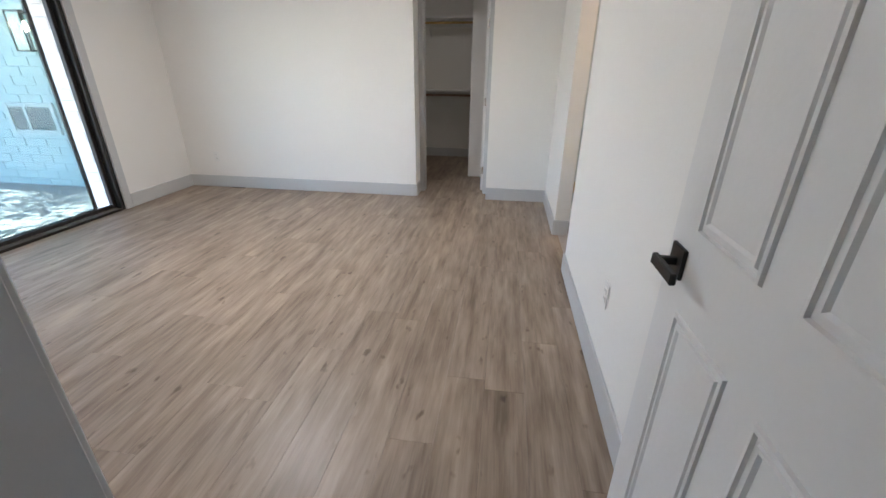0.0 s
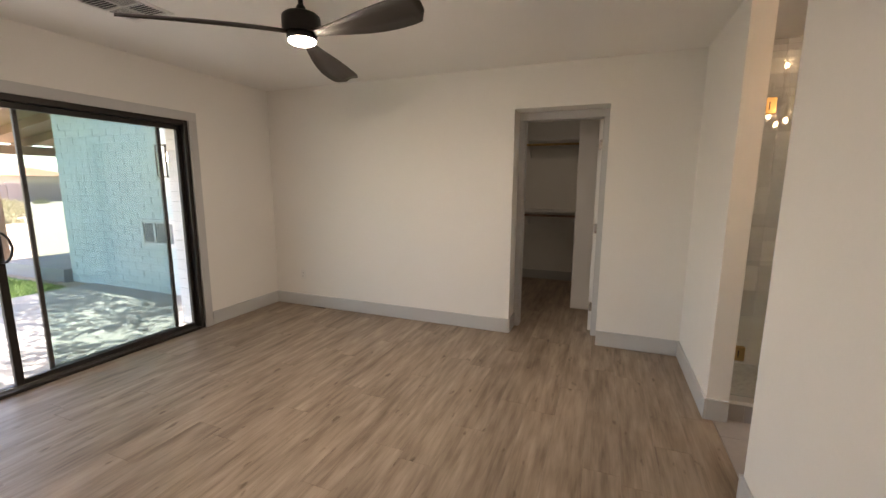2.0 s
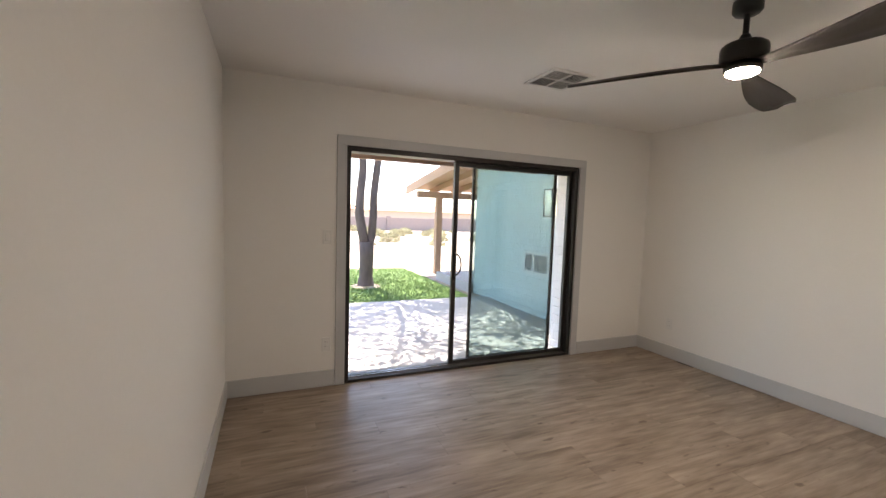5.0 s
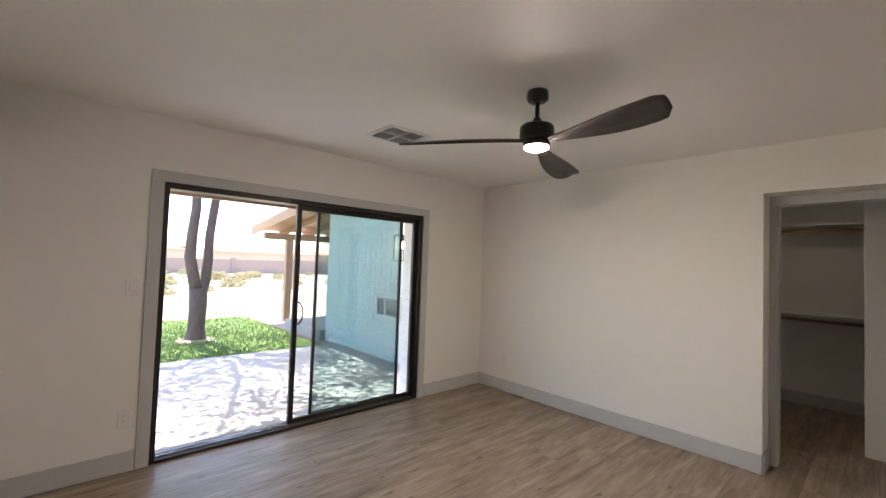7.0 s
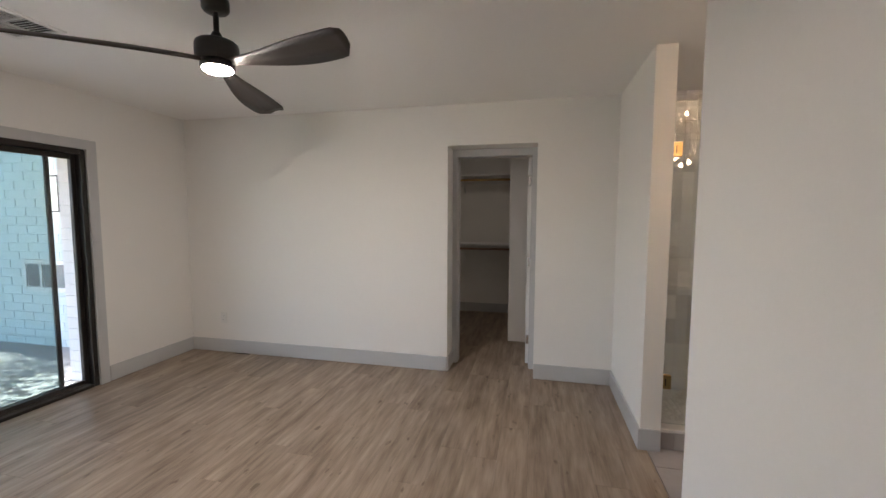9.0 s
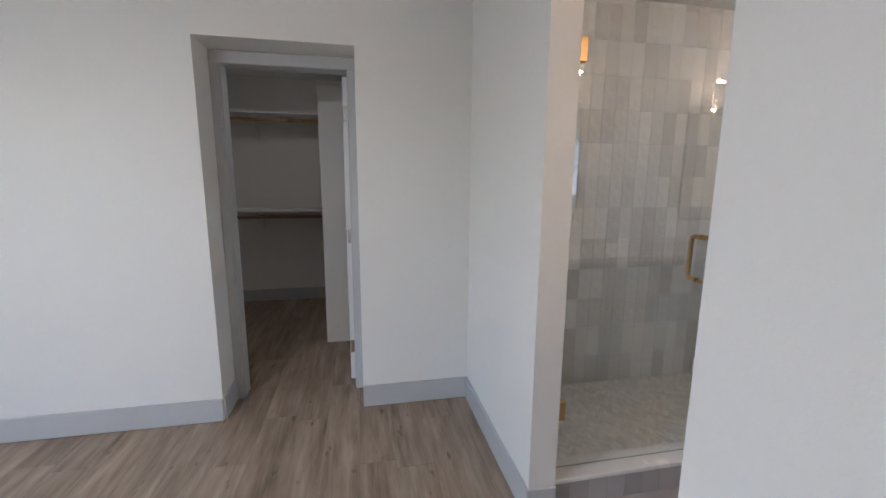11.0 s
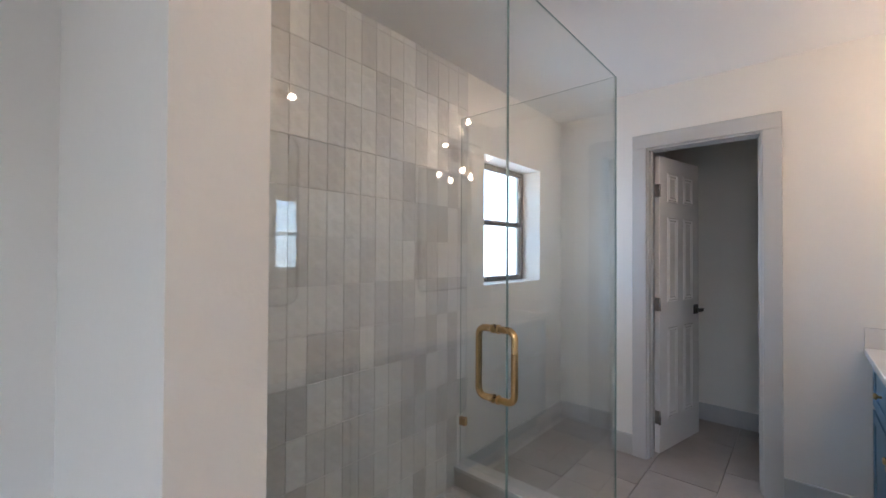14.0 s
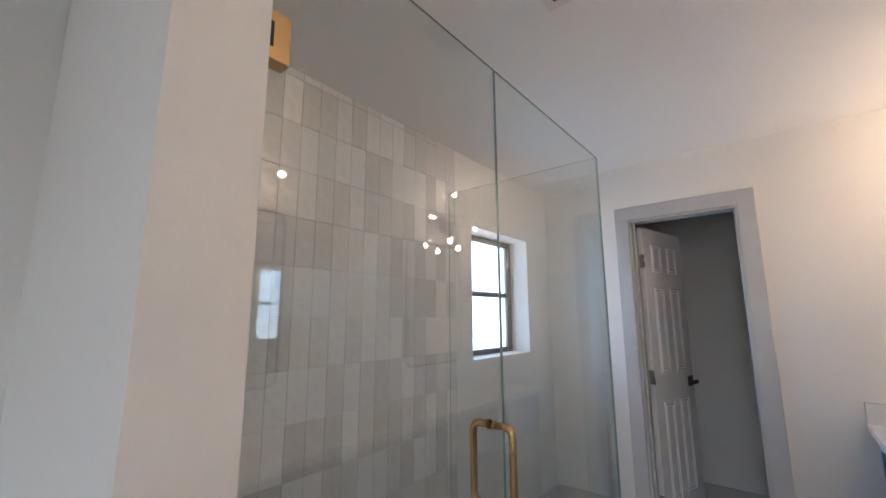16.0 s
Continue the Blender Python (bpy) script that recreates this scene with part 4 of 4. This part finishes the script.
for i in range(7):
    y = 6.6 + i * 0.65
    part("rafter", slanted(-10.5, -7.2, y - 0.035, y + 0.035, 0.0, 0.14), TIMBER, roof)
part("beam", boxes([(-9.93, 6.0, 1.93, -9.77, 11.0, 2.09)], bevel=0.006), TIMBER, roof, "heavy porch beam")
for y in (6.6, 9.6):
    part("post", boxes([(-9.93, y - 0.08, GZ - 0.04, -9.77, y + 0.08, 1.93)], bevel=0.006), TIMBER, wing, "square tan timber post")
vent = part("window", boxes([(-5.42, WY - 0.02, 0.60, -5.37, WY + 0.02, 0.96), (-4.80, WY - 0.02, 0.60, -4.75, WY + 0.02, 0.96), (-5.37, WY - 0.02, 0.91, -4.80, WY + 0.02, 0.96),
                             (-5.37, WY - 0.02, 0.60, -4.80, WY + 0.02, 0.65), (-5.17, WY - 0.02, 0.65, -5.13, WY + 0.02, 0.91)], bevel=0.003), BRICK, wing, "small low sliding window")
part("pane", boxes([(-5.37, WY - 0.008, 0.65, -5.17, WY + 0.009, 0.91), (-5.13, WY - 0.008, 0.65, -4.80, WY + 0.009, 0.91)]), Mat("dark_pane", (0.20, 0.225, 0.235), 0.1, blotch=0.0).m, vent, "dark glass pane")


def lantern(x, y, z):
    t = thing("wall_lantern", "black box frame glass wall lantern with lit bulb", "wall lantern", pose(x, y, z))
    bm = boxes([(-0.05, 0.09, -0.02, 0.05, 0.115, 0.16)], bevel=0.003)
    box(bm, -0.01, -0.0, 0.15, 0.01, 0.10, 0.17)
    for sx in (-1, 1):
        for sy in (-1, 1):
            box(bm, sx * 0.085 - 0.007, sy * 0.085 - 0.007, -0.20, sx * 0.085 + 0.007, sy * 0.085 + 0.007, 0.17)
    for z0 in (-0.207, 0.163):
        for s in (-1, 1):
            box(bm, -0.092, s * 0.085 - 0.007, z0, 0.092, s * 0.085 + 0.007, z0 + 0.014)
            box(bm, s * 0.085 - 0.007, -0.078, z0, s * 0.085 + 0.007, 0.078, z0 + 0.014)
    box(bm, -0.005, -0.085, 0.165, 0.005, 0.085, 0.175)
    lathe(bm, [(0.012, 0.08), (0.012, 0.17)], 12)
    part("cage", bm, BLACK, t)
    part("bulb", lathe(bmesh.new(), [(0.01, 0.08), (0.022, 0.05), (0.026, 0.02), (0.018, -0.01), (0.006, -0.02)], 14), GLOW_OUT, t, "glowing bulb")
    for s in (-1, 1):
        part("pane", boxes([(-0.078, s * 0.085 - 0.002, -0.193, 0.078, s * 0.085 + 0.002, 0.163)]), PANE, t).visible_shadow = False


lantern(-4.62, WY - 0.115, 1.70)

# ---- laid pieces: planks, tiles, bricks ----


def slab_mesh(name, w, d, h, bevel, material):
    bm = bmesh.new()
    vs = box(bm, -w / 2, -d / 2, -h, w / 2, d / 2, 0)
    es = [e for e in bm.edges if all(abs(v.co.z) < 1e-6 for v in e.verts)]
    if bevel:
        bmesh.ops.bevel(bm, geom=es, offset=bevel, segments=1, affect="EDGES")
    return mesh_of(name, bm, material)


PW, PL = 0.182, 1.22
plank_cache = {}


def plank(x, y0, y1):
    key = round(y1 - y0, 3)
    if key not in plank_cache:
        plank_cache[key] = slab_mesh("plank", PW - 0.0007, key - 0.0007, 0.008, 0.0006, OAK)
    piece("plank", plank_cache[key], floor_bed, pose(x, (y0 + y1) / 2, 0, 0, 0, 180 if (round(x * 100) + round(y0 * 100)) % 2 else 0))


def lay(xa, n, ya, yb, skip=None):
    """Courses of planks along y; skip: a stretch of x left out."""
    for i in range(n):
        x = xa + (i + 0.5) * PW
        if skip and skip[0] < x < skip[1]:
            continue
        end = 9.0 if skip is None and yb == 6.51 and -0.62 < x < 0.40 else yb
        y = ya - ((i * 0.47 + (i % 3) * 0.21) % 1.0) * PL
        while y < end - 0.02:
            a, b = max(ya, y), min(end, y + PL)
            if b - a > 0.05:
                plank(x, a, b)
            y += PL


XA = 1.0 - 24 * PW
lay(XA, 24, 2.1, 6.51)
lay(XA + 12 * PW, 12, 6.87, 9.0, skip=(-0.62, 0.40))
lay(0.0, 5, 0.3, 2.1, skip=(50, 51))

TW, TD = 0.73, 0.372
tile_me = slab_mesh("floor_tile", TW - 0.004, TD - 0.004, 0.008, 0.0012, PORCELAIN)
for j in range(-3, 4):
    yc = 5.34 - TD / 2 + j * TD + TD
    for i in range(7):
        xc = 3.62 - TW / 2 - 0.22 * (j % 3) + (i - 4) * TW + TW
        if 0.9 < xc < 5.1:
            x0, x1 = max(1.002, xc - TW / 2), min(4.78, xc + TW / 2)
            y0, y1 = max(4.19, yc - TD / 2), min(6.5, yc + TD / 2)
            if x1 - x0 < 0.05 or y1 - y0 < 0.05:
                continue
            full = x1 - x0 > TW - 0.001 and y1 - y0 > TD - 0.001
            me = tile_me if full else slab_mesh("floor_tile", x1 - x0 - 0.004, y1 - y0 - 0.004, 0.008, 0.0012, PORCELAIN)
            piece("floor_tile", me, floor_bath, pose((x0 + x1) / 2, (y0 + y1) / 2, 0))

# glazed shower wall tiles in stacked courses
ZW, ZH = 0.0875, 0.2005
back = solid("wall_shower_tile", boxes([(1.075, 6.492, 0.0, 2.76, 6.4995, H)]), TILE_GROUT, "grey glazed vertical shower tiles in stacked rows", "wall")
zme = [slab_mesh("wall_tile", ZW - 0.0012, ZH - 0.0016, 0.009, 0.001, ZELLIGE) for _ in range(2)]
for r in range(13):
    z = 0.02 + (r + 0.5) * ZH
    zt_h = min(ZH, H - 0.002 - (z - ZH / 2))
    if zt_h < 0.03:
        continue
    for c in range(19):
        x = 1.085 + (c + 0.5) * ZW
        me = zme[(r + c) % 2]
        zz = z
        if zt_h < ZH - 0.001:
            if "cut" not in plank_cache:
                plank_cache["cut"] = slab_mesh("wall_tile", ZW - 0.002, zt_h - 0.002, 0.009, 0.0016, ZELLIGE)
            me, zz = plank_cache["cut"], z - ZH / 2 + zt_h / 2
        tilt = 0.35 * math.sin(r * 12.9 + c * 78.2)
        piece("wall_tile", me, back, pose(x, 6.4865, zz, 90 + tilt, 0.0, tilt * 0.8))
bm = bmesh.new()
for r in range(12):
    for c in range(9):
        box(bm, 1.0755, 5.675 + c * ZW + 0.001, 0.02 + r * ZH + 0.001, 1.083, 5.675 + (c + 1) * ZW - 0.001, 0.02 + (r + 1) * ZH - 0.001)
solid("wall_shower_side_tile", bm, ZELLIGE, "grey glazed tiles on the shower side wall", "wall")
for i in range(19):
    w = 0.0875
    me = slab_mesh("curb_tile", w - 0.002, 0.108, 0.006, 0.001, CURB_TILE) if i == 0 else me
    piece("curb_tile", me, bpy.data.objects["shower_curb"], pose(1.08 + (i + 0.5) * w, 5.544, 0.056, 90, 0, 0))

# herringbone mosaic
cols = int(1.56 / 0.0365) + 2
rows_n = int(0.84 / 0.0235) + 3
verts, faces = [], []
for c in range(cols):
    for r in range(rows_n):
        s = 1 if c % 2 else -1
        x, y = 1.09 + c * 0.0365, 5.65 + r * 0.0235
        d = Vector((0.0182, s * 0.0182))
        n = Vector((0, 0.0105))
        quad = [Vector((x, y)) - d + Vector((0.0006, 0)) - n, Vector((x, y)) + d - Vector((0.0006, 0)) - n, Vector((x, y)) + d - Vector((0.0006, 0)) + n, Vector((x, y)) - d + Vector((0.0006, 0)) + n]
        if min(q.x for q in quad) < 1.078 or max(q.x for q in quad) > 2.638 or min(q.y for q in quad) < 5.662 or max(q.y for q in quad) > 6.488:
            continue
        k = len(verts)
        verts += [(q.x, q.y, 0.027) for q in quad] + [(q.x, q.y, 0.022) for q in quad]
        faces += [(k, k + 1, k + 2, k + 3)] + [(k + i, k + 4 + i, k + 4 + (i + 1) % 4, k + (i + 1) % 4) for i in range(4)]
me = bpy.data.meshes.new("mosaic")
me.from_pydata(verts, [], faces)
me.materials.append(MOSAIC)
ob = new("mosaic", me)
ob.parent = shower_floor
tagged(ob, "small pale herringbone stone pieces", kind="stuff")

# painted bricks of the wing and its pier
BWD, BHT = 0.302, 0.1
wme = slab_mesh("brick", BWD - 0.007, BHT - 0.007, 0.016, 0.003, BRICK_SHADE)
whalf = slab_mesh("brick", BWD / 2 - 0.007, BHT - 0.007, 0.016, 0.003, BRICK_SHADE)
bme = slab_mesh("brick", BWD - 0.007, BHT - 0.007, 0.016, 0.003, BRICK)
half = slab_mesh("brick", BWD / 2 - 0.007, BHT - 0.007, 0.016, 0.003, BRICK)
for r in range(27):
    z = GZ - 0.02 + (r + 0.5) * BHT
    off = 0 if r % 2 else BWD / 2
    for c in range(12):
        x = WX0 + off + (c + 0.5) * BWD
        if x + BWD / 2 > -3.55 or (-5.45 < x + BWD / 2 and x - BWD / 2 < -4.72 and 0.57 < z < 0.99):
            continue
        piece("brick", wme, wing_wall, pose(x, WY + 0.004, z, 90, 0, 0))
    if r % 2 == 0:
        piece("brick", whalf, wing_wall, pose(WX0 + BWD / 4, WY, z, 90, 0, 0))
    if z < 2.15:
        piece("brick", half if r % 2 else bme, pier, pose(-3.80 + (BWD / 4 if r % 2 else BWD / 2) , 5.60, z, 90, 0, 0))
        if r % 2:
            piece("brick", half, pier, pose(-3.80 + BWD * 0.75, 5.60, z, 90, 0, 0))
